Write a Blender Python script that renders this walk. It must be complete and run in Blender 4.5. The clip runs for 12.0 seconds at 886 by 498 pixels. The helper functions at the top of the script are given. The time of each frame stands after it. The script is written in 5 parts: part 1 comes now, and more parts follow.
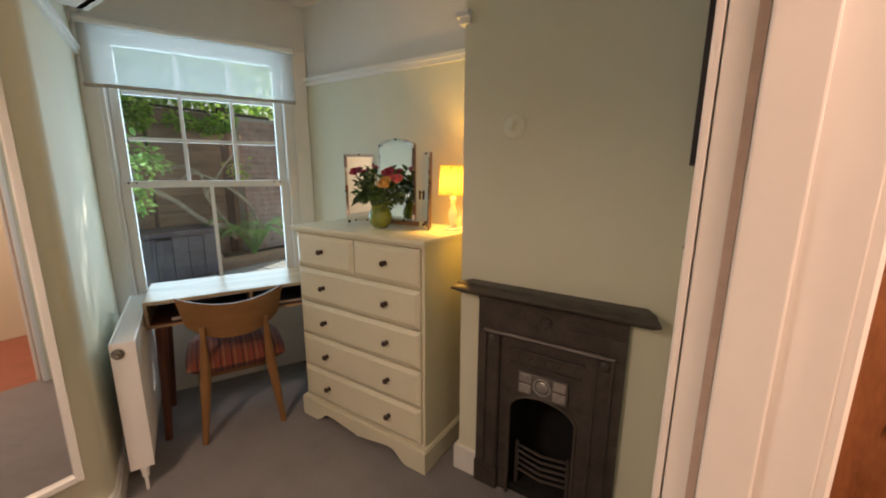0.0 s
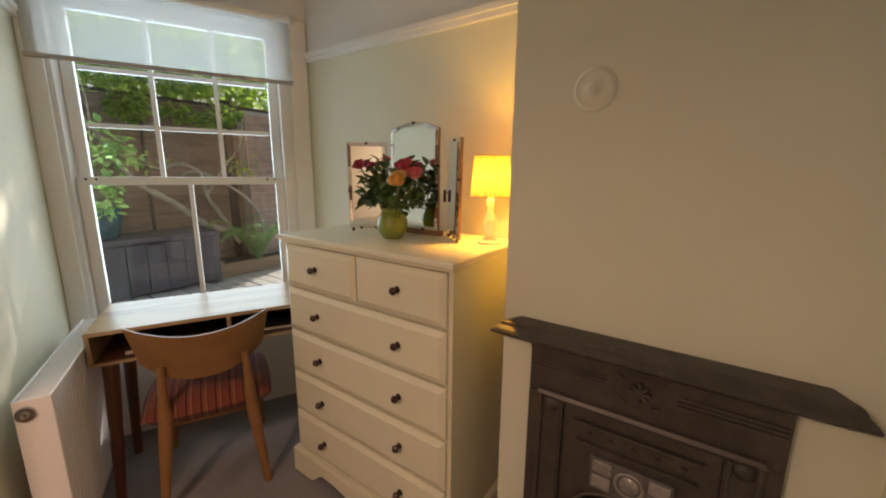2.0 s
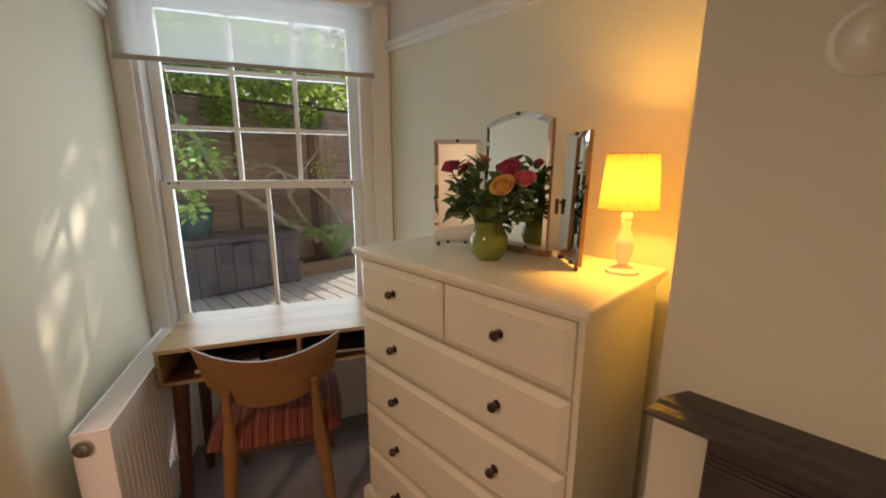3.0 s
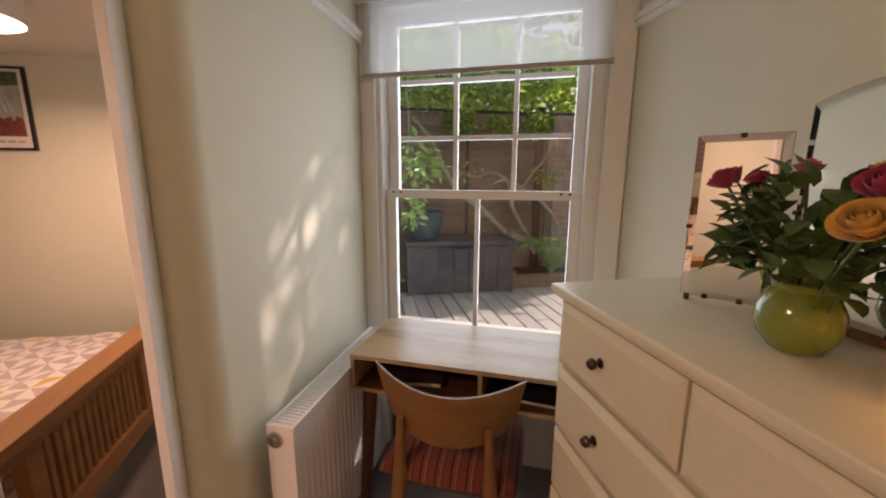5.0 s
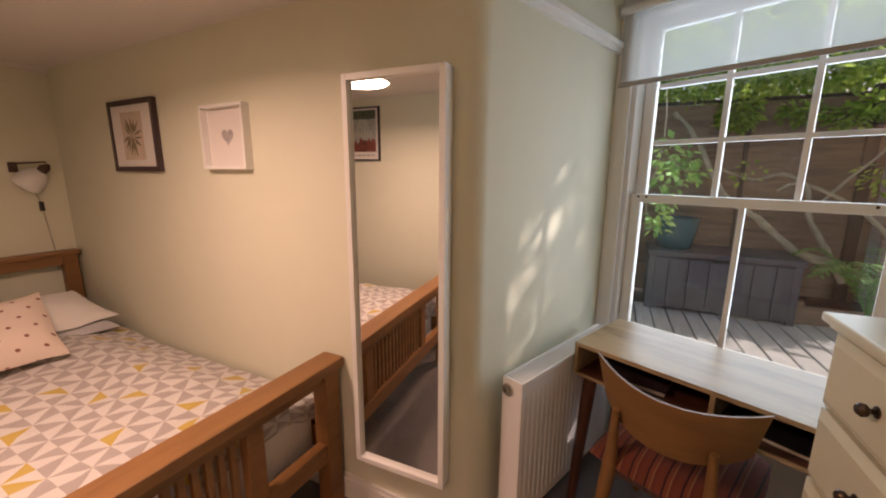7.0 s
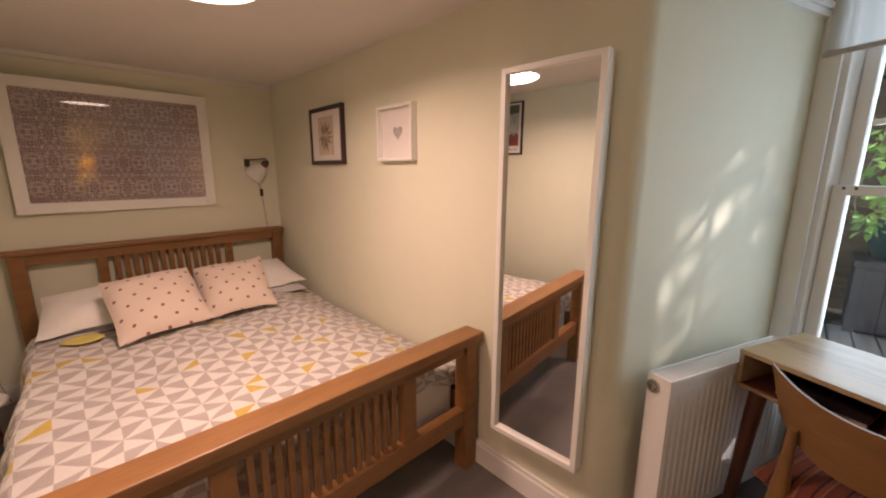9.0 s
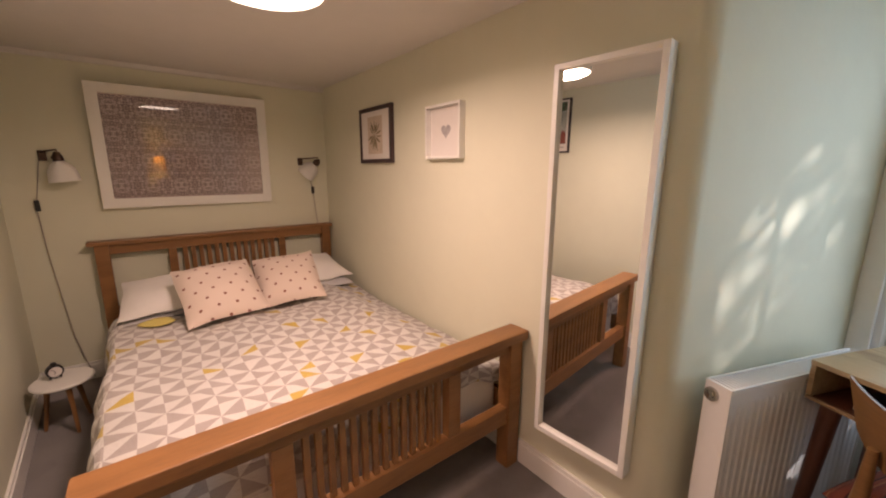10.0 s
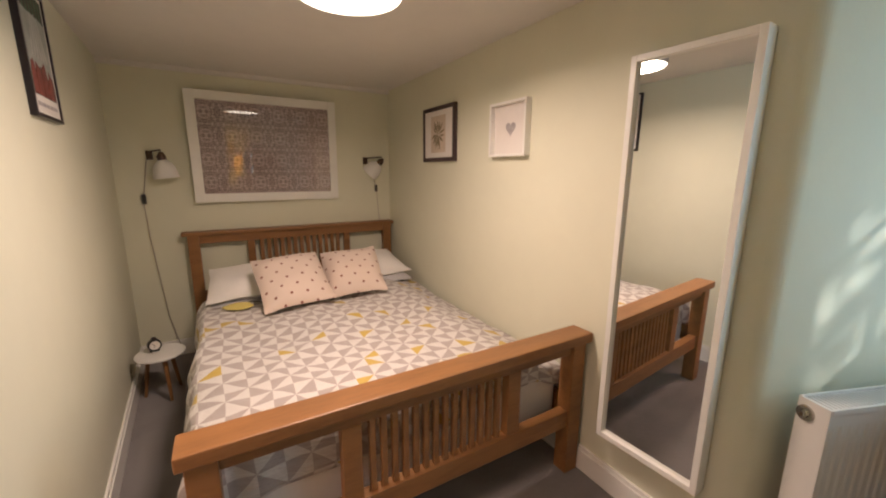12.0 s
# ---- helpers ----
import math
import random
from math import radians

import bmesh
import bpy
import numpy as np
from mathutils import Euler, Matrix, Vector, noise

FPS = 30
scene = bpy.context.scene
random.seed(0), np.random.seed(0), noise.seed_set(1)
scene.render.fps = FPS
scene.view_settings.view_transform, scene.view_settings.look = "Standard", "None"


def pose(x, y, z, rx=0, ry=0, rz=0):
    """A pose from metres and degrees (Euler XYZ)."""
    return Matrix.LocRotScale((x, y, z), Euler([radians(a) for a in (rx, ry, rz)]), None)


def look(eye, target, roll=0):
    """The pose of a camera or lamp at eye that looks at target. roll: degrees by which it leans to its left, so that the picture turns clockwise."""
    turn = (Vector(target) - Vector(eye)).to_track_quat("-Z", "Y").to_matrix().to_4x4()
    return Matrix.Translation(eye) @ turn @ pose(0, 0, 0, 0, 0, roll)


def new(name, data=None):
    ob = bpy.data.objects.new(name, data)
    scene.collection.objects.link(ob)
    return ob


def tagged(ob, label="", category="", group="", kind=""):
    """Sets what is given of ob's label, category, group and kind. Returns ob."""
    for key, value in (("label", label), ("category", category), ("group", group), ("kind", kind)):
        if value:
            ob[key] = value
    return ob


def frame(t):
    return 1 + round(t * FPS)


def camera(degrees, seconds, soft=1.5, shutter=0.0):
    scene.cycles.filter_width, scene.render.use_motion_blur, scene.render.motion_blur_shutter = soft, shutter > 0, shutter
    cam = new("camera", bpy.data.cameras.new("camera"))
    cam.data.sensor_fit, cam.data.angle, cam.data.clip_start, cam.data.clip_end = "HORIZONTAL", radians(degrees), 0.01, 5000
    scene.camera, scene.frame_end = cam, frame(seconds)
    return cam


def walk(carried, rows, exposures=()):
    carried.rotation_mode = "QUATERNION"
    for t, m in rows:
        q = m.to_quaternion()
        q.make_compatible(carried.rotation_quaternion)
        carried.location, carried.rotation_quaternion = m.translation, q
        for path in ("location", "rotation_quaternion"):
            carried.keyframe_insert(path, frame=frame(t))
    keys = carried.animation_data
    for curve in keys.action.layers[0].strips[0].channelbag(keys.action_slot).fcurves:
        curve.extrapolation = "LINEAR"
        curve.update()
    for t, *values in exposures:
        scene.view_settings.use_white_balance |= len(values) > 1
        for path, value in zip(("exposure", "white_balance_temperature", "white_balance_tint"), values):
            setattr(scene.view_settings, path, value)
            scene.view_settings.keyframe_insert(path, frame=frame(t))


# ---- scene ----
cam = camera(98.3, 12.0, soft=2.0)
PATH = [
    (0, (0.041, 0.257, 1.505), (-1.024, 1.903, 1.109), 0.3),
    (0.5, (0.0, 0.342, 1.501), (-1.058, 1.995, 1.112), 0.3),
    (1, (-0.053, 0.45, 1.507), (-1.108, 2.103, 1.118), 0.3),
    (1.5, (-0.149, 0.54, 1.49), (-1.211, 2.191, 1.107), 0.5),
    (2, (-0.303, 0.663, 1.47), (-1.437, 2.264, 1.082), 0.5),
    (2.5, (-0.453, 0.761, 1.487), (-1.72, 2.259, 1.099), 0.6),
    (2.7, (-0.513, 0.797, 1.489), (-1.833, 2.248, 1.094), 0.4),
    (4.5, (-0.882, 1.061, 1.503), (-2.715, 1.767, 1.123), 0.4),
    (5, (-0.877, 1.086, 1.505), (-2.805, 1.465, 1.133), 0.3),
    (5.5, (-0.8, 1.127, 1.522), (-2.766, 1.144, 1.156), -0.0),
    (6, (-0.755, 1.121, 1.527), (-2.701, 0.833, 1.162), 0.3),
    (6.5, (-0.705, 1.096, 1.537), (-2.596, 0.567, 1.16), 0.4),
    (7, (-0.65, 1.093, 1.535), (-2.449, 0.309, 1.149), 0.4),
    (7.5, (-0.613, 1.096, 1.528), (-2.3, 0.098, 1.136), 0.3),
    (9.5, (-0.493, 1.084, 1.484), (-1.863, -0.317, 1.085), 0.2),
    (10, (-0.476, 1.078, 1.482), (-1.77, -0.394, 1.081), 0.2),
    (10.5, (-0.459, 1.072, 1.474), (-1.68, -0.461, 1.076), 0.2),
    (11, (-0.444, 1.069, 1.469), (-1.6, -0.514, 1.071), 0.3),
    (11.5, (-0.437, 1.069, 1.468), (-1.545, -0.547, 1.067), 0.2),
    (12, (-0.424, 1.064, 1.463), (-1.502, -0.573, 1.066), 0.3),
]
EXPOSURE = [(0.0, -0.06, 6500, 12), (1.5, 0.0, 7000, 18), (2.5, -0.18, 7400, 22), (4.5, -0.25, 7750, 35), (6.0, -0.30, 7550, 34), (7.5, -0.24, 7100, 27), (9.5, -0.08, 6700, 24), (11.0, -0.03, 6300, 15), (12.0, -0.02, 6100, 10)]
walk(cam, [(t, look(eye, target, roll)) for t, eye, target, roll in PATH], EXPOSURE)

# ---- light and exposure ----
world = bpy.data.worlds.new("world")
scene.world = world
world.use_nodes = True
wn = world.node_tree
sky = wn.nodes.new("ShaderNodeTexSky")
sky.sky_type = "NISHITA"
sky.sun_disc = False
sky.dust_density, sky.ozone_density = 3.0, 0.6
sky.sun_elevation, sky.sun_rotation = radians(31), radians(339)
wn.links.new(sky.outputs[0], wn.nodes["Background"].inputs[0])
wn.nodes["Background"].inputs[1].default_value = 0.15


def lamp(name, kind, m, energy, color, **more):
    data = bpy.data.lights.new(name, kind)
    data.energy, data.color = energy, color
    for key, value in more.items():
        if key == "size":
            data.size = value
        elif key == "size_y":
            data.shape, data.size_y = "RECTANGLE", value
        elif key == "radius":
            data.shadow_soft_size = value
        elif key == "angle":
            data.angle = radians(value)
        elif key == "spread":
            data.spread = radians(value)
    ob = new(name, data)
    ob.matrix_world = m
    return ob


# ---- frames of reference: the bed's end of the room and the window bay ----
BED = pose(-1.945, 0, 0, 0, 0, -3.15)
WIN = pose(-2.925, 1.204, 0, 0, 0, 64.43)
CEIL_LOW, CEIL_HIGH = 2.195, 2.62


# ---- materials ----
def material(name, color, rough=0.6, metal=0.0, vary=0.12, scale=8.0, bump=0.0, bump_scale=60.0, stretch=(1, 1, 1), second=None, sheen=0.0, coat=0.0):
    m = bpy.data.materials.new(name)
    m.use_nodes = True
    n, l = m.node_tree.nodes, m.node_tree.links
    b = n["Principled BSDF"]
    b.inputs["Roughness"].default_value, b.inputs["Metallic"].default_value = rough, metal
    b.inputs["Coat Weight"].default_value = coat
    b.inputs["Sheen Weight"].default_value = sheen
    co, mp = n.new("ShaderNodeTexCoord"), n.new("ShaderNodeMapping")
    mp.inputs["Scale"].default_value = stretch
    l.new(co.outputs["Object"], mp.inputs[0])
    big, small = n.new("ShaderNodeTexNoise"), n.new("ShaderNodeTexNoise")
    big.inputs["Scale"].default_value, small.inputs["Scale"].default_value = scale, scale * 7
    big.inputs["Detail"].default_value = small.inputs["Detail"].default_value = 4
    l.new(mp.outputs[0], big.inputs[0]), l.new(mp.outputs[0], small.inputs[0])
    add = n.new("ShaderNodeMath")
    add.operation = "MULTIPLY_ADD"
    add.inputs[1].default_value = 0.5
    l.new(small.outputs[0], add.inputs[0]), l.new(big.outputs[0], add.inputs[2])
    info = n.new("ShaderNodeObjectInfo")
    add2 = n.new("ShaderNodeMath")
    add2.operation = "MULTIPLY_ADD"
    add2.inputs[1].default_value = 0.2
    l.new(info.outputs["Random"], add2.inputs[0]), l.new(add.outputs[0], add2.inputs[2])
    ramp = n.new("ShaderNodeValToRGB")
    c = Vector(color)
    d = Vector(second) if second else c * (1 - vary)
    ramp.color_ramp.elements[0].position, ramp.color_ramp.elements[1].position = 0.5, 1.05
    ramp.color_ramp.elements[0].color = (*d, 1)
    ramp.color_ramp.elements[1].color = (*(c * (1 + vary * 0.3) if not second else c), 1)
    l.new(add2.outputs[0], ramp.inputs[0]), l.new(ramp.outputs[0], b.inputs["Base Color"])
    if bump:
        t, k = n.new("ShaderNodeTexNoise"), n.new("ShaderNodeBump")
        t.inputs["Scale"].default_value, t.inputs["Detail"].default_value = bump_scale, 3
        k.inputs["Strength"].default_value, k.inputs["Distance"].default_value = bump, 0.01
        l.new(mp.outputs[0], t.inputs[0]), l.new(t.outputs[0], k.inputs["Height"]), l.new(k.outputs[0], b.inputs["Normal"])
    return m


WALL = material("wall_paint", (0.70, 0.695, 0.55), 0.75, vary=0.04, scale=1.3, bump=0.06, bump_scale=25)
UPPER = material("upper_wall_paint", (0.72, 0.70, 0.66), 0.75, vary=0.04, scale=1.3, bump=0.06, bump_scale=25)
WHITE = material("white_gloss", (0.80, 0.79, 0.75), 0.35, vary=0.04, scale=4, bump=0.04, bump_scale=30)
CREAM = material("cream_paint", (0.74, 0.70, 0.53), 0.3, vary=0.05, scale=3, bump=0.03, bump_scale=40)
CARPET = material("carpet", (0.20, 0.178, 0.17), 0.95, vary=0.3, scale=5, bump=0.8, bump_scale=420, sheen=0.3)
CEILING = material("ceiling_paint", (0.72, 0.70, 0.66), 0.8, vary=0.04, scale=1.5, bump=0.04)
IRON = material("cast_iron", (0.085, 0.071, 0.061), 0.45, 0.3, vary=0.4, scale=14, bump=0.15, bump_scale=90)
OAK = material("oak", (0.25, 0.117, 0.039), 0.42, vary=0.35, scale=2.5, bump=0.08, bump_scale=40, stretch=(1, 6, 6))


# ---- helpers for shapes ----
def part(name, bm, mat=None, parent=None, label="", smooth=False):
    me = bpy.data.meshes.new(name)
    bmesh.ops.recalc_face_normals(bm, faces=bm.faces)
    bm.to_mesh(me)
    bm.free()
    for mm in (mat if isinstance(mat, (list, tuple)) else [mat]):
        if mm:
            me.materials.append(mm)
    if smooth:
        me.polygons.foreach_set("use_smooth", [True] * len(me.polygons))
        try:
            me.set_sharp_from_angle(angle=radians(38))
        except AttributeError:
            pass
    ob = new(name, me)
    if parent:
        ob.parent = parent
    if label:
        ob["label"] = label
    return ob


def thing(name, m, label, category, group="", kind=""):
    ob = new(name)
    ob.empty_display_size = 0.05
    ob.matrix_world = m
    return tagged(ob, label, category, group, kind)


def box(x0, x1, y0, y1, z0, z1, bevel=0.0, segs=2, bm=None, m=None):
    b2 = bmesh.new()
    bmesh.ops.create_cube(b2, size=1)
    for v in b2.verts:
        v.co = Vector(((x0 + x1) / 2 + v.co.x * (x1 - x0), (y0 + y1) / 2 + v.co.y * (y1 - y0), (z0 + z1) / 2 + v.co.z * (z1 - z0)))
    if bevel:
        bmesh.ops.bevel(b2, geom=b2.edges[:], offset=bevel, segments=segs, affect="EDGES", profile=0.6)
    if m:
        b2.transform(m)
    if bm is None:
        return b2
    return merge(bm, b2)


def merge(bm, other):
    me = bpy.data.meshes.new("tmp")
    other.to_mesh(me)
    other.free()
    bm.from_mesh(me)
    bpy.data.meshes.remove(me)
    return bm


def prism(points, z0, z1, bm=None):
    """An upright prism over a plan outline."""
    bm = bm or bmesh.new()
    low = [bm.verts.new((x, y, z0)) for x, y in points]
    high = [bm.verts.new((x, y, z1)) for x, y in points]
    n = len(points)
    for i in range(n):
        bm.faces.new((low[i], low[(i + 1) % n], high[(i + 1) % n], high[i]))
    bm.faces.new(low[::-1]), bm.faces.new(high)
    return bm


def lathe(profile, segs=24, bm=None, m=None, caps=True):
    """A turned shape round z from (radius, height) pairs."""
    b2 = bmesh.new()
    rings = []
    for r, z in profile:
        rings.append([b2.verts.new((r * math.cos(2 * math.pi * i / segs), r * math.sin(2 * math.pi * i / segs), z)) for i in range(segs)])
    for a, b in zip(rings, rings[1:]):
        for i in range(segs):
            b2.faces.new((a[i], a[(i + 1) % segs], b[(i + 1) % segs], b[i]))
    if caps and profile[0][0] > 1e-4:
        b2.faces.new(rings[0][::-1])
    if caps and profile[-1][0] > 1e-4:
        b2.faces.new(rings[-1])
    bmesh.ops.remove_doubles(b2, verts=b2.verts, dist=1e-5)
    if m:
        b2.transform(m)
    return b2 if bm is None else merge(bm, b2)


def tube(points, radius, segs=8, bm=None, ends=True):
    """A round rod along points; radius may be a list, one for each point."""
    b2 = bmesh.new()
    pts = [Vector(p) for p in points]
    rr = radius if isinstance(radius, (list, tuple)) else [radius] * len(pts)
    rings, side = [], None
    for i, p in enumerate(pts):
        d = (pts[min(i + 1, len(pts) - 1)] - pts[max(i - 1, 0)]).normalized()
        if side is None:
            side = d.orthogonal().normalized()
        side = (side - d * side.dot(d)).normalized()
        up = d.cross(side)
        rings.append([b2.verts.new(p + (side * math.cos(2 * math.pi * k / segs) + up * math.sin(2 * math.pi * k / segs)) * rr[i]) for k in range(segs)])
    for a, b in zip(rings, rings[1:]):
        for i in range(segs):
            b2.faces.new((a[i], a[(i + 1) % segs], b[(i + 1) % segs], b[i]))
    if ends:
        b2.faces.new(rings[0][::-1]), b2.faces.new(rings[-1])
    return b2 if bm is None else merge(bm, b2)


def extrude_profile(profile, x0, x1, bm=None, m=None):
    """A moulding: a (y, z) outline drawn out along x."""
    b2 = bmesh.new()
    a = [b2.verts.new((x0, y, z)) for y, z in profile]
    b = [b2.verts.new((x1, y, z)) for y, z in profile]
    n = len(profile)
    for i in range(n):
        b2.faces.new((a[i], a[(i + 1) % n], b[(i + 1) % n], b[i]))
    b2.faces.new(a[::-1]), b2.faces.new(b)
    if m:
        b2.transform(m)
    return b2 if bm is None else merge(bm, b2)


def at(m, x, y):
    v = m @ Vector((x, y, 0))
    return (v.x, v.y)


def wall_run(points, thick, z0, z1, bm=None):
    """A wall along a plan line, with the room on the left of the line; its thickness goes to the right."""
    pts = [Vector((x, y, 0)) for x, y in points]
    out = []
    for i, p in enumerate(pts):
        d0 = (p - pts[i - 1]).normalized() if i else (pts[1] - p).normalized()
        d1 = (pts[i + 1] - p).normalized() if i + 1 < len(pts) else d0
        n = (Vector((d0.y, -d0.x, 0)) + Vector((d1.y, -d1.x, 0))).normalized()
        k = max(0.3, n.dot(Vector((d1.y, -d1.x, 0))))
        out.append(p + n * thick / k)
    bm = bm or bmesh.new()
    for a, b, c, d in zip(pts, pts[1:], out[1:], out):
        prism([(a.x, a.y), (b.x, b.y), (c.x, c.y), (d.x, d.y)], z0, z1, bm)
    return bm


def setting(name, bm, mat, label="", category=""):
    return tagged(part(name, bm, mat), label, category, kind="structure")


# ---- the room ----
C_ALC_WIN = at(WIN, 1.12, -0.06)
C_WIN_RAD = at(WIN, -0.12, -0.06)
C_BED = at(BED, 0, -2.41)
C_BED_DOOR = at(BED, 2.09, -2.41)
BY = 1.765
C_BREAST = (0.055, BY)
DOOR_A, DOOR_B = (0.002, -0.02), (0.042, 0.833)
# rounded corner between the bed wall and the radiator wall
N1, P1 = Vector((0.9985, -0.055)), Vector((-1.912, 0.45))
P2 = Vector((-2.03, 0.715))
N2 = Vector((C_WIN_RAD[1] - P2.y, P2.x - C_WIN_RAD[0])).normalized()
ROUND = 0.10
K1, K2 = N1.dot(P1) - ROUND, N2.dot(P2) - ROUND
DET = N1.x * N2.y - N1.y * N2.x
CORNER = ((K1 * N2.y - K2 * N1.y) / DET, (N1.x * K2 - N2.x * K1) / DET)
A1, A2 = math.atan2(N1.y, N1.x), math.atan2(N2.y, N2.x)
ARC = [(CORNER[0] + ROUND * math.cos(A1 + (A2 - A1) * k / 14), CORNER[1] + ROUND * math.sin(A1 + (A2 - A1) * k / 14)) for k in range(15)]

bm = wall_run([C_WIN_RAD] + ARC[::-1] + [C_BED], 0.2, 0, 2.7)
west = setting("wall_west", bm, WALL, "pale green painted plaster wall with a rounded corner", "wall")
west.data.polygons.foreach_set("use_smooth", [True] * len(west.data.polygons))
west.data.set_sharp_from_angle(angle=radians(38))
setting("wall_south", wall_run([C_BED, C_BED_DOOR], 0.2, 0, 2.7), WALL, "pale green painted wall behind the bed", "wall")
bm = wall_run([C_BED_DOOR, DOOR_A], 0.14, 0, 2.7)
wall_run([DOOR_A, DOOR_B], 0.14, 2.02, 2.7, bm)
wall_run([DOOR_B, C_BREAST, (0.06, 2.4)], 0.14, 0, 2.7, bm)
setting("wall_east", bm, WALL, "cream painted wall with the doorway", "wall")
bm = box(-0.83, -0.60, BY, 2.4, 0, 2.7)
merge(bm, box(-0.22, 0.10, BY, 2.4, 0, 2.7))
merge(bm, box(-0.60, -0.22, BY, 2.4, 0.60, 2.7))
merge(bm, box(-0.60, -0.22, 2.05, 2.4, 0, 0.60))
bmesh.ops.remove_doubles(bm, verts=bm.verts, dist=0.0005)
breast = setting("chimney_breast", bm, WALL, "pale green painted chimney breast", "wall")
ALC_Y = 2.2
setting("wall_north", wall_run([(-0.83, ALC_Y), C_ALC_WIN], 0.2, 0, 2.13), WALL, "pale cream alcove wall below the picture rail", "wall")
setting("wall_north_upper", wall_run([(-0.83, ALC_Y), C_ALC_WIN], 0.2, 2.13, 2.7), UPPER, "white painted wall above the picture rail", "wall")

# window wall: pieces round the opening
def win_box(x0, x1, y0, y1, z0, z1, bevel=0.0):
    return box(x0, x1, y0, y1, z0, z1, bevel, m=WIN)


bm = win_box(-0.35, -0.05, -0.06, 0.22, 0, 2.7)
merge(bm, win_box(1.03, 1.30, -0.06, 0.22, 0, 2.7))
merge(bm, win_box(-0.05, 1.03, -0.06, 0.22, 0, 0.63))
merge(bm, win_box(-0.05, 1.03, -0.06, 0.22, 2.30, 2.7))
setting("wall_window", bm, UPPER, "white painted wall round the sash window", "wall")

floor_line = [(-3.4, -2.9), (0.1, -2.9), (0.1, 2.5), (-3.4, 2.5)]
setting("floor", prism(floor_line, -0.1, 0), CARPET, "taupe fitted carpet", "floor")
bm = box(-2.3, 0.2, -2.8, 0.95, CEIL_LOW, CEIL_LOW + 0.1)
setting("ceiling_low", bm, CEILING, "white low ceiling over the bed", "ceiling")
bm = box(-3.4, 0.2, 0.95, 2.5, CEIL_HIGH, CEIL_HIGH + 0.1)
merge(bm, box(-3.4, -2.3, -2.8, 0.95, CEIL_HIGH, CEIL_HIGH + 0.1))
setting("ceiling_high", bm, CEILING, "white ceiling by the window", "ceiling")

# ---- more materials ----
GLOSSWOOD = material("pale_mango_wood", (0.47, 0.335, 0.19), 0.3, vary=0.4, scale=2.0, bump=0.05, bump_scale=35, stretch=(1.0, 7, 7), second=(0.20, 0.115, 0.055))
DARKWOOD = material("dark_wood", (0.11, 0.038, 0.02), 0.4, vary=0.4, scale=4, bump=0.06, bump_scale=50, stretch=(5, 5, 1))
CHAIRWOOD = material("beech_veneer", (0.25, 0.122, 0.042), 0.38, vary=0.25, scale=3, bump=0.04, bump_scale=40, stretch=(1, 1, 5))
BRONZE = material("aged_bronze", (0.09, 0.06, 0.045), 0.38, 0.8, vary=0.4, scale=40, bump=0.1, bump_scale=150)
STEEL = material("chrome", (0.55, 0.53, 0.5), 0.22, 1.0, vary=0.1, scale=30)
# darker copy of the pewter: shade of the plate's recesses put into its colour
PEWTERSHADE = material("recess_shaded_pewter", (0.20, 0.185, 0.175), 0.5, 0.6, vary=0.4, scale=40, bump=0.35, bump_scale=120)
PEWTER = material("pewter_plate", (0.46, 0.44, 0.42), 0.42, 0.7, vary=0.35, scale=40, bump=0.35, bump_scale=120)
SOOT = material("soot", (0.012, 0.011, 0.010), 0.9, vary=0.5, scale=20, bump=0.4, bump_scale=60)
BLACK = material("black_plastic", (0.02, 0.018, 0.018), 0.4, vary=0.2, scale=30)
DARKFRAME = material("dark_frame", (0.055, 0.032, 0.034), 0.4, vary=0.3, scale=10, bump=0.05)
BLACKFRAME = material("black_frame", (0.018, 0.012, 0.016), 0.35, vary=0.2, scale=10)
MOUNT = material("mount_card", (0.74, 0.70, 0.66), 0.8, vary=0.04, scale=6)
PAPER = material("cream_paper", (0.62, 0.52, 0.42), 0.85, vary=0.15, scale=12)
PALEINK = material("pale_print", (0.52, 0.52, 0.48), 0.8, vary=0.2, scale=30)
OLIVEINK = material("olive_print", (0.27, 0.22, 0.13), 0.8, vary=0.5, scale=30)
INK = material("print_ink", (0.10, 0.075, 0.065), 0.8, vary=0.4, scale=40)
GREYINK = material("grey_print", (0.42, 0.39, 0.39), 0.8, vary=0.3, scale=40)
REDINK = material("red_print", (0.22, 0.06, 0.045), 0.7, vary=0.5, scale=40)
GREENINK = material("green_print", (0.08, 0.15, 0.09), 0.7, vary=0.6, scale=40)
BLUEINK = material("pale_blue_print", (0.36, 0.38, 0.35), 0.7, vary=0.3, scale=20)
LINEN = material("white_linen", (0.78, 0.75, 0.72), 0.9, vary=0.05, scale=6, bump=0.25, bump_scale=9, sheen=0.2)
SHEET = material("grey_linen", (0.52, 0.51, 0.52), 0.9, vary=0.08, scale=6, bump=0.2, bump_scale=9)
YELLOW = material("yellow_cloth", (0.62, 0.52, 0.15), 0.85, vary=0.1, scale=10)
RUBBERLEAF = material("rose_leaf", (0.12, 0.20, 0.05), 0.45, vary=0.5, scale=14, bump=0.2, bump_scale=40, second=(0.04, 0.085, 0.022))
STEM = material("stem", (0.07, 0.12, 0.035), 0.5, vary=0.3, scale=20)
PINKROSE = material("pink_rose", (0.74, 0.15, 0.20), 0.6, vary=0.35, scale=30, sheen=0.3)
DEEPROSE = material("magenta_rose", (0.52, 0.04, 0.12), 0.6, vary=0.35, scale=30, sheen=0.3)
YELLOWROSE = material("apricot_rose", (0.90, 0.54, 0.13), 0.6, vary=0.25, scale=30, sheen=0.3)
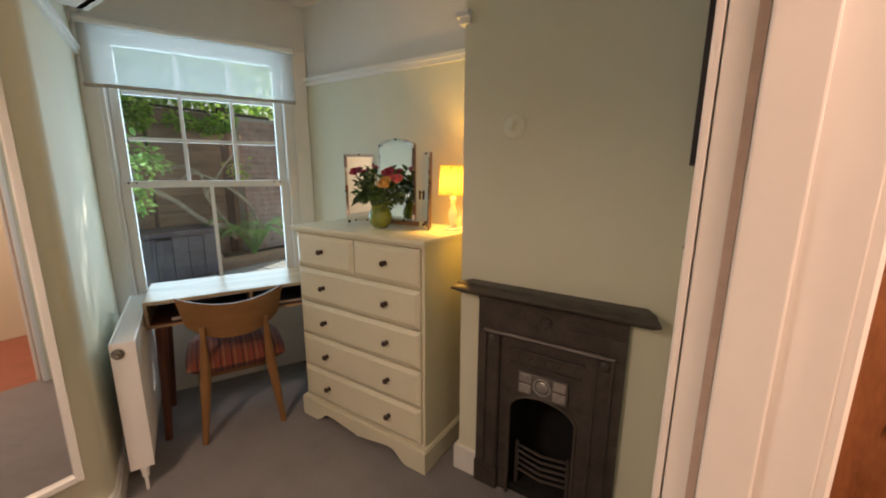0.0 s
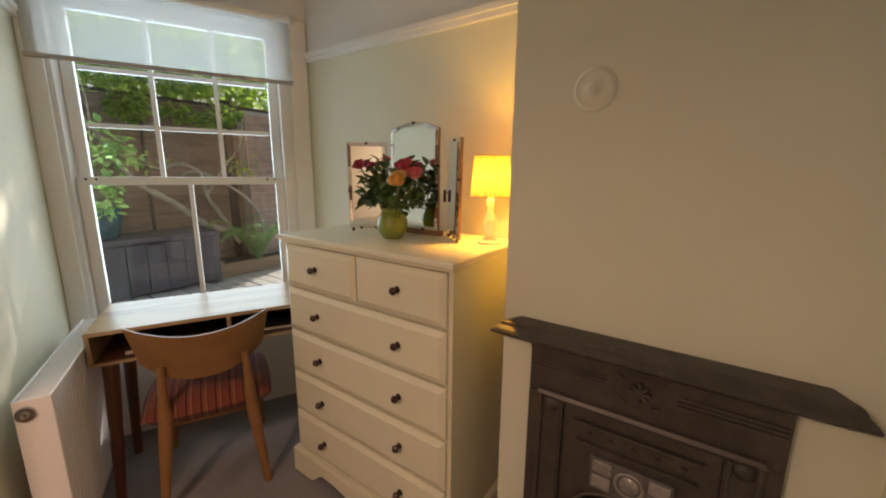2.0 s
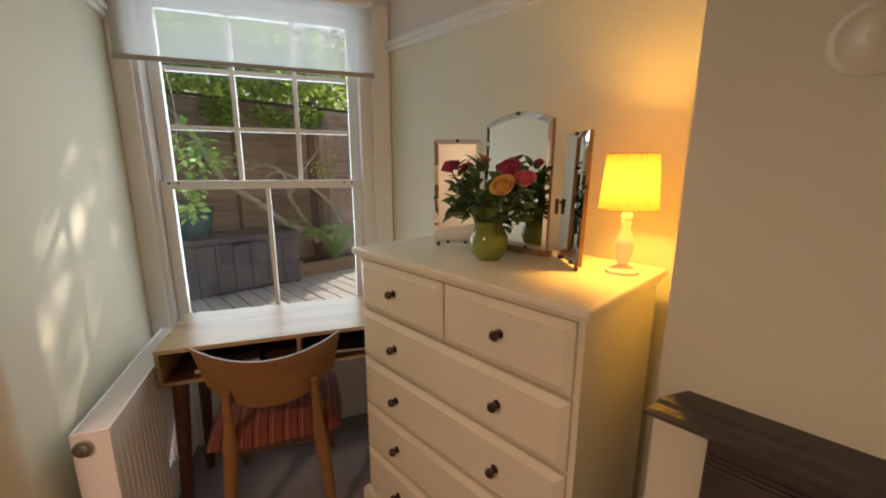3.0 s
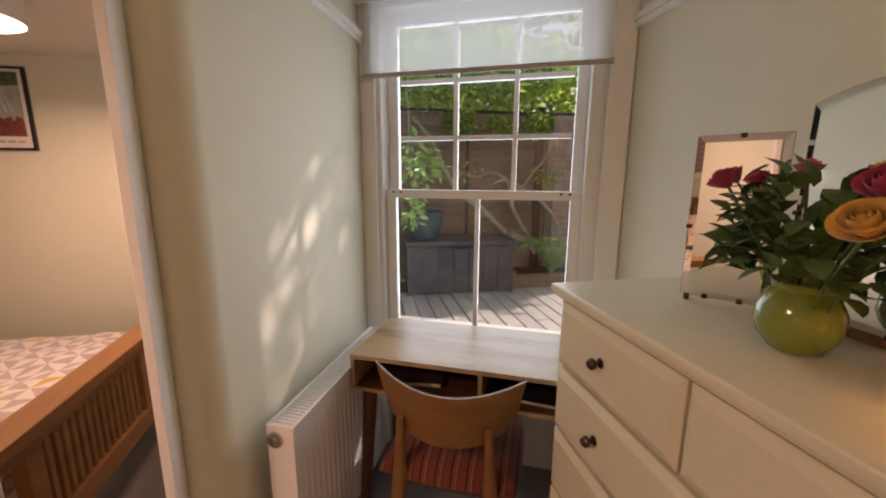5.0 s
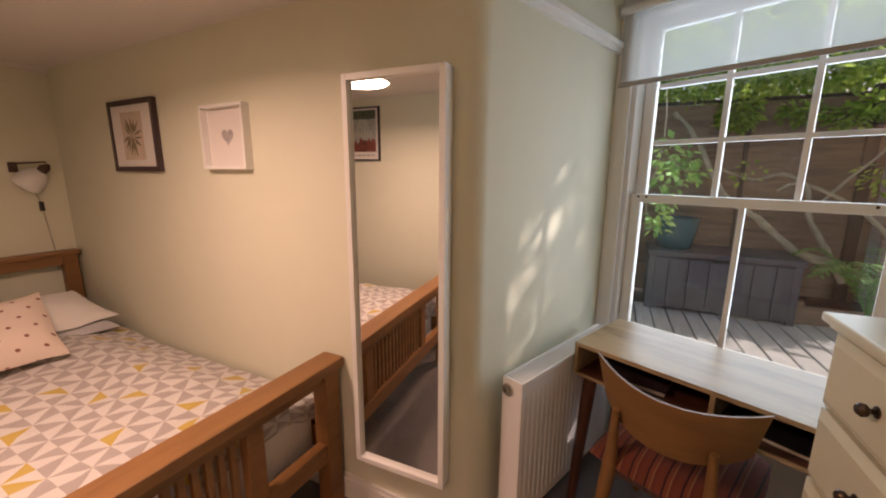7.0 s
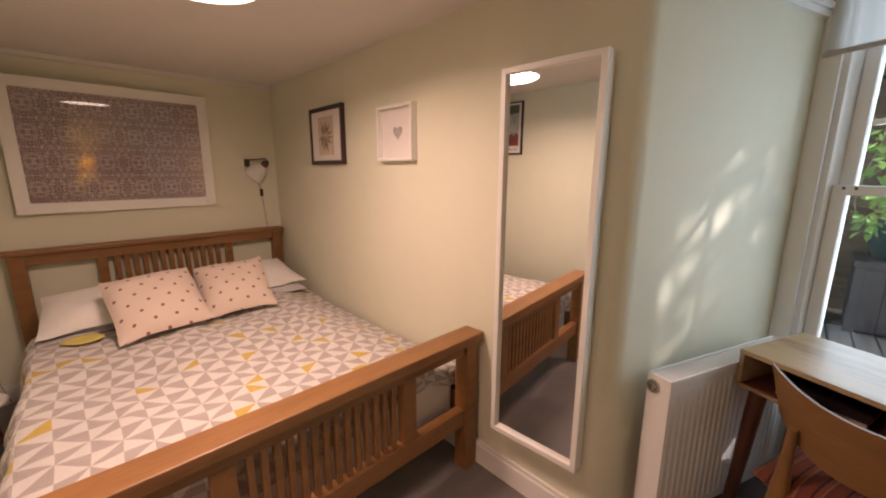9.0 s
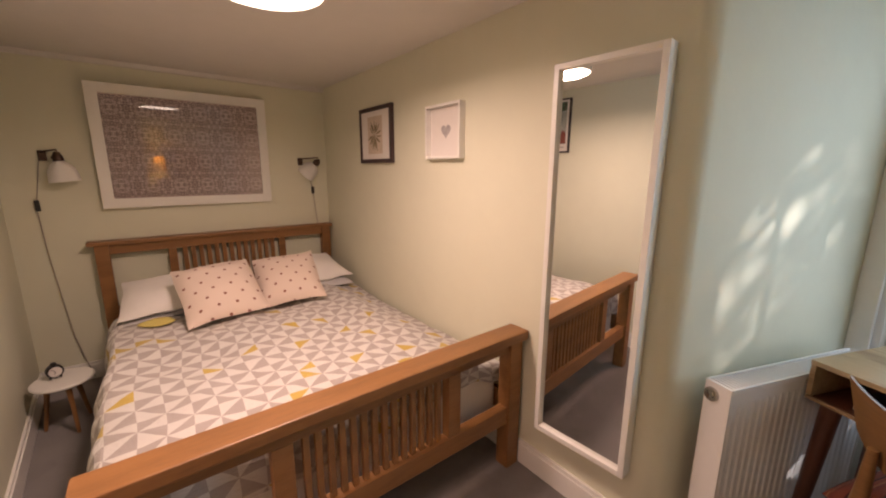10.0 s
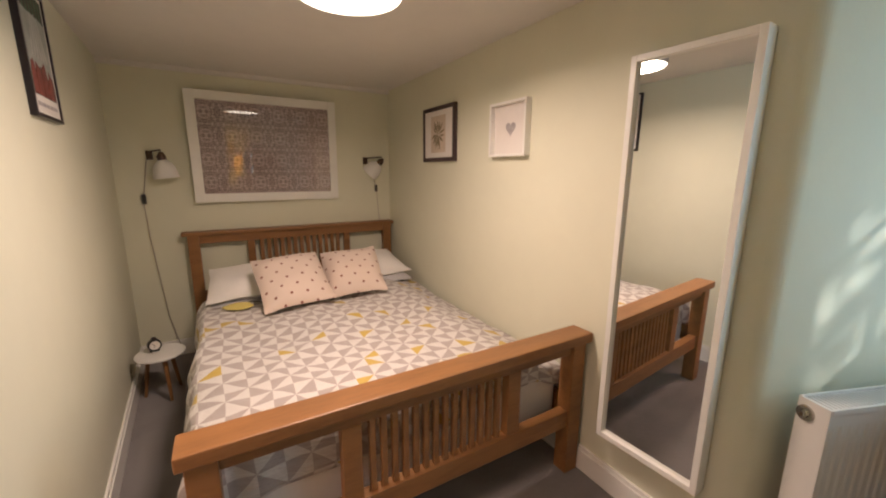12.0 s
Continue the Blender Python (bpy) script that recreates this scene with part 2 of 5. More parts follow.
VASE = material("green_glaze", (0.20, 0.25, 0.03), 0.16, vary=0.3, scale=9, bump=0.05, bump_scale=18, coat=0.6)
RADWHITE = material("radiator_enamel", (0.80, 0.78, 0.75), 0.28, vary=0.03, scale=5)
GRILLE = material("radiator_grille", (0.30, 0.29, 0.28), 0.5, vary=0.2, scale=20)
HALLFLOOR = material("hall_boards", (0.26, 0.085, 0.05), 0.35, vary=0.4, scale=3, bump=0.08, bump_scale=30, stretch=(7, 1, 1))
HALLWOOD = material("pine_cupboard", (0.30, 0.12, 0.045), 0.45, vary=0.45, scale=3, bump=0.06, bump_scale=30, stretch=(5, 5, 1))
FENCE = material("weathered_fence", (0.36, 0.245, 0.17), 0.85, vary=0.45, scale=3, bump=0.5, bump_scale=30, stretch=(4, 1, 9), second=(0.17, 0.115, 0.085))
POST = material("fence_post", (0.08, 0.06, 0.048), 0.9, vary=0.4, scale=4, bump=0.4, bump_scale=30, stretch=(6, 6, 1))
PLASTIC = material("grey_resin", (0.085, 0.09, 0.115), 0.5, vary=0.3, scale=4, bump=0.15, bump_scale=60, stretch=(6, 6, 1))
TEAL = material("teal_glaze", (0.02, 0.10, 0.13), 0.2, vary=0.3, scale=8)
DECK = material("pale_weathered_deck", (0.66, 0.65, 0.63), 0.8, vary=0.45, scale=4, bump=0.5, bump_scale=30, stretch=(1, 9, 9), second=(0.48, 0.47, 0.46))
SOIL = material("soil", (0.05, 0.04, 0.03), 0.95, vary=0.5, scale=12, bump=1.0, bump_scale=40)
BARK = material("pale_bark", (0.46, 0.42, 0.32), 0.85, vary=0.45, scale=8, bump=0.6, bump_scale=40, stretch=(1, 1, 1))
BRICK = material("brick", (0.50, 0.33, 0.28), 0.85, vary=0.4, scale=9, bump=0.4, bump_scale=60)
MORTAR = material("mortar", (0.55, 0.49, 0.45), 0.9, vary=0.2, scale=20, bump=0.4, bump_scale=80)


def leaf_material(name, c0, c1, trans):
    m = bpy.data.materials.new(name)
    m.use_nodes = True
    n, l = m.node_tree.nodes, m.node_tree.links
    b = n["Principled BSDF"]
    b.inputs["Roughness"].default_value = 0.45
    geo, ramp = n.new("ShaderNodeNewGeometry"), n.new("ShaderNodeValToRGB")
    ramp.color_ramp.elements[0].color, ramp.color_ramp.elements[1].color = (*c0, 1), (*c1, 1)
    l.new(geo.outputs["Random Per Island"], ramp.inputs[0])
    l.new(ramp.outputs[0], b.inputs["Base Color"])
    tr, mix = n.new("ShaderNodeBsdfTranslucent"), n.new("ShaderNodeMixShader")
    l.new(ramp.outputs[0], tr.inputs[0])
    mix.inputs[0].default_value = trans
    l.new(b.outputs[0], mix.inputs[1]), l.new(tr.outputs[0], mix.inputs[2])
    l.new(mix.outputs[0], n["Material Output"].inputs[0])
    return m


VINE = leaf_material("vine_leaves", (0.18, 0.38, 0.05), (0.56, 0.78, 0.15), 0.7)
IVY = leaf_material("ivy_leaves", (0.10, 0.24, 0.05), (0.40, 0.58, 0.16), 0.4)
FERN = leaf_material("fern_fronds", (0.12, 0.32, 0.07), (0.32, 0.58, 0.17), 0.4)


def pane_material():
    m = bpy.data.materials.new("window_glass")
    m.use_nodes = True
    n, l = m.node_tree.nodes, m.node_tree.links
    t, g, mix, f = n.new("ShaderNodeBsdfTransparent"), n.new("ShaderNodeBsdfGlossy"), n.new("ShaderNodeMixShader"), n.new("ShaderNodeFresnel")
    t.inputs[0].default_value = (0.96, 0.98, 0.97, 1)
    g.inputs["Roughness"].default_value = 0.02
    l.new(f.outputs[0], mix.inputs[0]), l.new(t.outputs[0], mix.inputs[1]), l.new(g.outputs[0], mix.inputs[2])
    l.new(mix.outputs[0], n["Material Output"].inputs[0])
    return m


PANE = pane_material()


def mirror_material():
    m = bpy.data.materials.new("mirror_silver")
    m.use_nodes = True
    b = m.node_tree.nodes["Principled BSDF"]
    b.inputs["Base Color"].default_value = (0.86, 0.86, 0.84, 1)
    b.inputs["Metallic"].default_value, b.inputs["Roughness"].default_value = 1.0, 0.015
    return m


SILVER = mirror_material()


def glow_material(name, color, strength):
    m = bpy.data.materials.new(name)
    m.use_nodes = True
    b = m.node_tree.nodes["Principled BSDF"]
    b.inputs["Base Color"].default_value = (0.9, 0.88, 0.84, 1)
    b.inputs["Emission Color"].default_value = (*color, 1)
    b.inputs["Emission Strength"].default_value = strength
    return m


DIFFUSER = glow_material("lit_diffuser", (1, 0.80, 0.62), 8.0)


def sheer_material(name, color, through_part, clear):
    """Thin cloth that lets light pass: part scattered through, part straight through the weave."""
    m = bpy.data.materials.new(name)
    m.use_nodes = True
    n, l = m.node_tree.nodes, m.node_tree.links
    d, t, c = n.new("ShaderNodeBsdfDiffuse"), n.new("ShaderNodeBsdfTranslucent"), n.new("ShaderNodeBsdfTransparent")
    d.inputs[0].default_value = t.inputs[0].default_value = (*color, 1)
    a, b = n.new("ShaderNodeMixShader"), n.new("ShaderNodeMixShader")
    a.inputs[0].default_value, b.inputs[0].default_value = through_part, clear
    l.new(d.outputs[0], a.inputs[1]), l.new(t.outputs[0], a.inputs[2])
    l.new(a.outputs[0], b.inputs[1]), l.new(c.outputs[0], b.inputs[2])
    l.new(b.outputs[0], n["Material Output"].inputs[0])
    return m


BLIND = sheer_material("sheer_blind", (0.80, 0.82, 0.81), 0.55, 0.68)
SHADE = sheer_material("pleated_shade", (0.64, 0.47, 0.20), 0.12, 0.01)
OPAL = sheer_material("opal_glass", (0.92, 0.91, 0.88), 0.25, 0.0)


def math_node(n, l, op, a, b=None, c=None):
    k = n.new("ShaderNodeMath")
    k.operation = op
    for i, v in enumerate((a, b, c)):
        if v is None:
            continue
        if isinstance(v, (int, float)):
            k.inputs[i].default_value = v
        else:
            l.new(v, k.inputs[i])
    return k.outputs[0]


def duvet_material():
    """White cotton printed with grey pinwheel triangles, some of them mustard yellow."""
    m = bpy.data.materials.new("triangle_print_cotton")
    m.use_nodes = True
    n, l = m.node_tree.nodes, m.node_tree.links
    b = n["Principled BSDF"]
    b.inputs["Roughness"].default_value, b.inputs["Sheen Weight"].default_value = 0.9, 0.2
    uv, sep = n.new("ShaderNodeUVMap"), n.new("ShaderNodeSeparateXYZ")
    l.new(uv.outputs[0], sep.inputs[0])
    cell = 0.082
    x = math_node(n, l, "DIVIDE", sep.outputs[0], cell)
    y = math_node(n, l, "DIVIDE", sep.outputs[1], cell)
    ix, iy = math_node(n, l, "FLOOR", x), math_node(n, l, "FLOOR", y)
    px_, py_ = math_node(n, l, "PINGPONG", x, 1.0), math_node(n, l, "PINGPONG", y, 1.0)
    lower = math_node(n, l, "GREATER_THAN", px_, py_)
    parity = math_node(n, l, "MODULO", math_node(n, l, "ABSOLUTE", math_node(n, l, "ADD", ix, iy)), 2.0)
    printed = math_node(n, l, "ABSOLUTE", math_node(n, l, "SUBTRACT", lower, parity))
    comb, rnd = n.new("ShaderNodeCombineXYZ"), n.new("ShaderNodeTexWhiteNoise")
    l.new(ix, comb.inputs[0]), l.new(iy, comb.inputs[1]), l.new(comb.outputs[0], rnd.inputs[0])
    mustard = math_node(n, l, "GREATER_THAN", rnd.outputs[0], 0.875)
    mix1, mix2 = n.new("ShaderNodeMix"), n.new("ShaderNodeMix")
    mix1.data_type = mix2.data_type = "RGBA"
    mix1.inputs[6].default_value, mix1.inputs[7].default_value = (0.36, 0.32, 0.30, 1), (0.47, 0.335, 0.07, 1)
    l.new(mustard, mix1.inputs[0])
    mix2.inputs[6].default_value = (0.57, 0.545, 0.515, 1)
    l.new(printed, mix2.inputs[0]), l.new(mix1.outputs[2], mix2.inputs[7]), l.new(mix2.outputs[2], b.inputs["Base Color"])
    t, k = n.new("ShaderNodeTexNoise"), n.new("ShaderNodeBump")
    t.inputs["Scale"].default_value, t.inputs["Detail"].default_value = 14, 4
    k.inputs["Strength"].default_value, k.inputs["Distance"].default_value = 0.6, 0.03
    l.new(t.outputs[0], k.inputs["Height"]), l.new(k.outputs[0], b.inputs["Normal"])
    return m


DUVET = duvet_material()


def dotted_material():
    """Oatmeal cotton with staggered small brown motifs."""
    m = bpy.data.materials.new("motif_print_cotton")
    m.use_nodes = True
    n, l = m.node_tree.nodes, m.node_tree.links
    b = n["Principled BSDF"]
    b.inputs["Roughness"].default_value = 0.9
    uv, sep = n.new("ShaderNodeUVMap"), n.new("ShaderNodeSeparateXYZ")
    l.new(uv.outputs[0], sep.inputs[0])
    y = math_node(n, l, "DIVIDE", sep.outputs[1], 0.068)
    shift = math_node(n, l, "MULTIPLY", math_node(n, l, "MODULO", math_node(n, l, "ABSOLUTE", math_node(n, l, "FLOOR", y)), 2.0), 0.5)
    x = math_node(n, l, "ADD", math_node(n, l, "DIVIDE", sep.outputs[0], 0.098), shift)
    fx = math_node(n, l, "SUBTRACT", math_node(n, l, "FRACT", x), 0.5)
    fy = math_node(n, l, "SUBTRACT", math_node(n, l, "FRACT", y), 0.5)
    r2 = math_node(n, l, "ADD", math_node(n, l, "MULTIPLY", math_node(n, l, "MULTIPLY", fx, fx), 2.0), math_node(n, l, "MULTIPLY", fy, fy))
    dot = math_node(n, l, "LESS_THAN", r2, 0.018)
    mix = n.new("ShaderNodeMix")
    mix.data_type = "RGBA"
    mix.inputs[6].default_value, mix.inputs[7].default_value = (0.66, 0.54, 0.46, 1), (0.24, 0.10, 0.075, 1)
    l.new(dot, mix.inputs[0]), l.new(mix.outputs[2], b.inputs["Base Color"])
    t, k = n.new("ShaderNodeTexNoise"), n.new("ShaderNodeBump")
    t.inputs["Scale"].default_value = 160
    k.inputs["Strength"].default_value, k.inputs["Distance"].default_value = 0.3, 0.004
    l.new(t.outputs[0], k.inputs["Height"]), l.new(k.outputs[0], b.inputs["Normal"])
    return m


DOTTED = dotted_material()


def striped_material():
    """Rust red woven upholstery with dark and light stripes."""
    m = bpy.data.materials.new("striped_upholstery")
    m.use_nodes = True
    n, l = m.node_tree.nodes, m.node_tree.links
    b = n["Principled BSDF"]
    b.inputs["Roughness"].default_value, b.inputs["Sheen Weight"].default_value = 0.95, 0.1
    co, sep, ramp = n.new("ShaderNodeTexCoord"), n.new("ShaderNodeSeparateXYZ"), n.new("ShaderNodeValToRGB")
    l.new(co.outputs["Object"], sep.inputs[0])
    l.new(math_node(n, l, "FRACT", math_node(n, l, "DIVIDE", sep.outputs[0], 0.056)), ramp.inputs[0])
    ramp.color_ramp.interpolation = "CONSTANT"
    e = ramp.color_ramp.elements
    e[0].color, e[0].position = (0.18, 0.040, 0.020, 1), 0.0
    e[1].color, e[1].position = (0.035, 0.008, 0.01, 1), 0.38
    for p, c in ((0.50, (0.20, 0.05, 0.024, 1)), (0.72, (0.27, 0.13, 0.06, 1)), (0.80, (0.15, 0.032, 0.02, 1))):
        q = e.new(p)
        q.color = c
    l.new(ramp.outputs[0], b.inputs["Base Color"])
    t, k = n.new("ShaderNodeTexNoise"), n.new("ShaderNodeBump")
    t.inputs["Scale"].default_value = 300
    k.inputs["Strength"].default_value, k.inputs["Distance"].default_value = 0.5, 0.003
    l.new(t.outputs[0], k.inputs["Height"]), l.new(k.outputs[0], b.inputs["Normal"])
    return m


STRIPES = striped_material()


def tapestry_material():
    """Small-patterned brown and lilac textile behind glossy glass."""
    m = bpy.data.materials.new("patterned_textile")
    m.use_nodes = True
    n, l = m.node_tree.nodes, m.node_tree.links
    b = n["Principled BSDF"]
    b.inputs["Roughness"].default_value = 0.8
    b.inputs["Coat Weight"].default_value, b.inputs["Coat Roughness"].default_value = 1.0, 0.01
    b.inputs["Coat IOR"].default_value = 1.8
    co, sep = n.new("ShaderNodeTexCoord"), n.new("ShaderNodeSeparateXYZ")
    l.new(co.outputs["Object"], sep.inputs[0])
    px_ = math_node(n, l, "PINGPONG", sep.outputs[0], 0.087)
    py_ = math_node(n, l, "PINGPONG", sep.outputs[2], 0.087)
    comb, v1, v2, ramp = n.new("ShaderNodeCombineXYZ"), n.new("ShaderNodeTexVoronoi"), n.new("ShaderNodeTexVoronoi"), n.new("ShaderNodeValToRGB")
    l.new(px_, comb.inputs[0]), l.new(py_, comb.inputs[1])
    v1.inputs["Scale"].default_value, v2.inputs["Scale"].default_value = 120, 46
    v2.feature = "DISTANCE_TO_EDGE"
    l.new(comb.outputs[0], v1.inputs[0]), l.new(comb.outputs[0], v2.inputs[0])
    rim = math_node(n, l, "LESS_THAN", v2.outputs["Distance"], 0.07)
    l.new(math_node(n, l, "ADD", math_node(n, l, "MULTIPLY", v1.outputs["Distance"], 0.9), math_node(n, l, "MULTIPLY", rim, 0.15)), ramp.inputs[0])
    e = ramp.color_ramp.elements
    e[0].color, e[0].position = (0.11, 0.08, 0.084, 1), 0.12
    e[1].color, e[1].position = (0.55, 0.46, 0.43, 1), 0.9
    q = e.new(0.5)
    q.color = (0.27, 0.20, 0.20, 1)
    l.new(ramp.outputs[0], b.inputs["Base Color"])
    return m


TEXTILE = tapestry_material()


# ---- trim of the room ----
def run_board(points, thick, z0, z1, bm=None):
    """A board along a wall, on the room's side of the line."""
    pts = [Vector((x, y, 0)) for x, y in points]
    out = []
    for i, p in enumerate(pts):
        d0 = (p - pts[i - 1]).normalized() if i else (pts[1] - p).normalized()
        d1 = (pts[i + 1] - p).normalized() if i + 1 < len(pts) else d0
        k = (Vector((-d0.y, d0.x, 0)) + Vector((-d1.y, d1.x, 0))).normalized()
        out.append(p + k * thick / max(0.3, k.dot(Vector((-d1.y, d1.x, 0)))))
    bm = bm or bmesh.new()
    for a, b, c, d in zip(pts, pts[1:], out[1:], out):
        prism([(a.x, a.y), (b.x, b.y), (c.x, c.y), (d.x, d.y)], z0, z1, bm)
    return bm


bm = run_board([C_WIN_RAD] + ARC[::-1] + [C_BED, C_BED_DOOR], 0.018, 0, 0.105)
run_board([C_WIN_RAD] + ARC[::-1] + [C_BED, C_BED_DOOR], 0.012, 0.105, 0.125, bm)
run_board([C_BED_DOOR, (0.004, -0.12)], 0.018, 0, 0.105, bm)
run_board([C_BED_DOOR, (0.004, -0.12)], 0.012, 0.105, 0.125, bm)
setting("baseboard", bm, WHITE, "white painted skirting board", "skirting")
bm = run_board([(-0.72, BY), (-0.83, BY), (-0.83, 2.2), C_ALC_WIN], 0.02, 0, 0.13)
setting("baseboard_north", bm, WHITE, "white painted skirting board by the chimney breast", "skirting")
bm = run_board([(-0.80, BY), (-0.83, BY), (-0.83, ALC_Y), C_ALC_WIN], 0.030, 2.125, 2.15)
run_board([(-0.80, BY), (-0.83, BY), (-0.83, ALC_Y), C_ALC_WIN], 0.018, 2.10, 2.125, bm)
run_board([C_WIN_RAD, ARC[-1]], 0.030, 2.15, 2.175, bm)
run_board([C_WIN_RAD, ARC[-1]], 0.018, 2.125, 2.15, bm)
setting("picture_rail", bm, WHITE, "white painted picture rail", "picture rail")
setting("cornice", run_board([C_BED, C_BED_DOOR], 0.03, CEIL_LOW - 0.03, CEIL_LOW, None), CEILING, "thin white bead under the ceiling", "cornice")
setting("bulkhead", box(-2.3, 0.2, 0.93, 0.97, CEIL_LOW, 2.7), UPPER, "white painted ceiling step", "bulkhead")

# ---- doorway and hall ----
door = thing("door_1", Matrix(), "white painted doorway lining with moulded architrave", "doorway", kind="structure")
ang = math.degrees(math.atan2(DOOR_B[0] - DOOR_A[0], DOOR_B[1] - DOOR_A[1]))
DM = Matrix.Translation((DOOR_A[0], DOOR_A[1], 0)) @ pose(0, 0, 0, 0, 0, -ang)
OPEN = 0.853
STRIP = material("draught_strip", (0.46, 0.36, 0.30), 0.8, vary=0.2, scale=12)
ARCHI = [(0.0, 0.0), (0.0, 0.012), (0.008, 0.018), (0.03, 0.014), (0.055, 0.016), (0.068, 0.006), (0.07, 0.0)]


def upright_profile(outline, z0, z1):
    return prism(outline, z0, z1)


for side, s, y in (("far", 1, OPEN - 0.028), ("near", -1, 0.028)):
    part("lining", box(0.010, 0.152, y, y + s * 0.028, 0, 2.02, 0.002, m=DM), WHITE, door)
    part("edge_bead", box(-0.002, 0.008, y, y + s * 0.028, 0, 2.02, 0.003, m=DM), WHITE, door)
    part("stop", box(0.0465, 0.099, y - s * 0.014, y, 0, 2.0, 0.003, m=DM), WHITE, door)
    part("draught_strip", box(0.036, 0.046, y - s * 0.004, y, 0, 2.0, 0.001, m=DM), STRIP, door, "brown draught strip")
    b2 = upright_profile([(0.15 + d, y + s * (w + 0.004)) for w, d in ARCHI], 0, 2.09)
    b2.transform(DM)
    part("architrave", b2, WHITE, door)
part("head", box(-0.002, 0.142, 0.028, OPEN - 0.028, 1.992, 2.02, m=DM), WHITE, door)
part("strike_plate", box(0.032, 0.057, 0.0278, 0.0305, 0.95, 1.06, m=DM), BRONZE, door, "brown metal strike plate")

setting("hall_floor", box(0.1, 1.6, -1.6, 3.0, -0.1, 0.0), HALLFLOOR, "reddish brown hall floor", "floor")
bm = box(1.3, 1.45, -1.6, 3.0, 0, 2.6)
merge(bm, box(0.1, 1.45, 2.85, 3.0, 0, 2.6)), merge(bm, box(0.1, 1.45, -1.6, -1.45, 0, 2.6))
setting("wall_hall", bm, WALL, "cream painted hall walls", "wall")
setting("ceiling_hall", box(0.1, 1.6, -1.6, 3.0, 2.5, 2.6), CEILING, "white hall ceiling", "ceiling")
cup = thing("cupboard", pose(0.72, 2.2, 0), "brown stained pine cupboard in the hall", "cupboard")
part("body", box(-0.40, 0.40, -0.20, 0.24, 0.06, 1.25, 0.004), HALLWOOD, cup)
part("top", box(-0.43, 0.43, -0.23, 0.25, 1.25, 1.28, 0.006), HALLWOOD, cup)
for x in (-0.2, 0.2):
    d_ = part("door", box(x - 0.19, x + 0.19, -0.222, -0.202, 0.12, 1.2, 0.004), HALLWOOD, cup)
    part("knob", lathe([(0.0, 0.03), (0.014, 0.024), (0.008, 0.0)], 12, m=pose(x * 0.3, -0.222, 0.7, 90)), BRONZE, d_)
part("plinth", box(-0.38, 0.38, -0.18, 0.22, 0, 0.06), HALLWOOD, cup)


# ---- sash window ----
window = thing("window_1", WIN, "white painted timber sash window with small upper panes", "window", kind="structure")
fr = box(-0.05, -0.022, -0.045, 0.12, 0.63, 2.30, 0.003)
part("window_frame", fr, WHITE, window)
part("window_frame", box(0.957, 1.03, -0.045, 0.12, 0.63, 2.30, 0.003), WHITE, window)
part("window_frame", box(-0.022, 0.957, -0.045, 0.12, 2.285, 2.30, 0.003), WHITE, window)
part("window_sill", box(-0.05, 1.03, -0.044, 0.26, 0.61, 0.645, 0.004), WHITE, window)
for x0, x1 in ((-0.118, -0.04), (1.02, 1.115)):
    part("architrave", box(x0, x1, -0.075, -0.061, 0.60, 2.32, 0.004), WHITE, window)


def sash(y0, y1, x0, x1, z0, z1, bottom, top, side, cols, rows, bar):
    """Stiles, rails, glazing bars and panes of one sash."""
    s = part("sash", box(x0, x0 + side, y0, y1, z0, z1, 0.003), WHITE, window)
    part("stile", box(x1 - side, x1, y0, y1, z0, z1, 0.003), WHITE, s)
    part("rail", box(x0 + side, x1 - side, y0, y1, z0, z0 + bottom, 0.003), WHITE, s)
    part("rail", box(x0 + side, x1 - side, y0, y1, z1 - top, z1, 0.003), WHITE, s)
    xs = [x0 + side] + cols + [x1 - side]
    zs = [z0 + bottom] + rows + [z1 - top]
    for c in cols:
        part("glazing_bar", box(c - bar / 2, c + bar / 2, y0 + 0.004, y1 - 0.004, z0 + bottom, z1 - top, 0.003), WHITE, s)
    for a, b in zip(xs, xs[1:]):
        for r in rows:
            part("glazing_bar", box(a + bar / 2, b - bar / 2, y0 + 0.005, y1 - 0.005, r - bar / 2, r + bar / 2, 0.003), WHITE, s)
        for c, d in zip(zs, zs[1:]):
            p_ = part("pane", box(a, b, (y0 + y1) / 2 - 0.0015, (y0 + y1) / 2 + 0.0015, c, d), PANE, s)
            p_.visible_shadow = False
    return s


lower = sash(0.0, 0.04, -0.02, 0.955, 0.646, 1.437, 0.05, 0.042, 0.05, [0.462], [], 0.022)
upper = sash(0.05, 0.09, -0.02, 0.955, 1.405, 2.285, 0.03, 0.05, 0.05, [0.336, 0.632], [1.697, 1.972], 0.022)
for x in (0.02, 0.06, 0.86, 0.90):
    part("screw", lathe([(0.0, 0.003), (0.006, 0.002), (0.006, 0.0)], 10, m=pose(x, -0.0005, 1.425, 90)), BRONZE, lower, "dark screw head")

blind = thing("roller_blind", WIN, "white sheer roller blind half lowered over the window", "blind")
part("roller", lathe([(0.019, 0), (0.019, 1.13)], 16, m=pose(-0.1, -0.105, 2.31, 0, 90, 0)), WHITE, blind, smooth=True)
part("cloth", box(-0.095, 1.028, -0.088, -0.0868, 1.985, 2.31), BLIND, blind, "sheer white blind cloth")
part("bottom_bar", box(-0.10, 1.033, -0.0925, -0.081, 1.965, 1.986, 0.003), material("blind_bar", (0.42, 0.38, 0.33), 0.6), blind, "grey-brown bottom bar")
for x in (-0.112, 1.036):
    part("bracket", box(x, x + 0.006, -0.125, -0.076, 2.285, 2.34, 0.002), WHITE, blind)

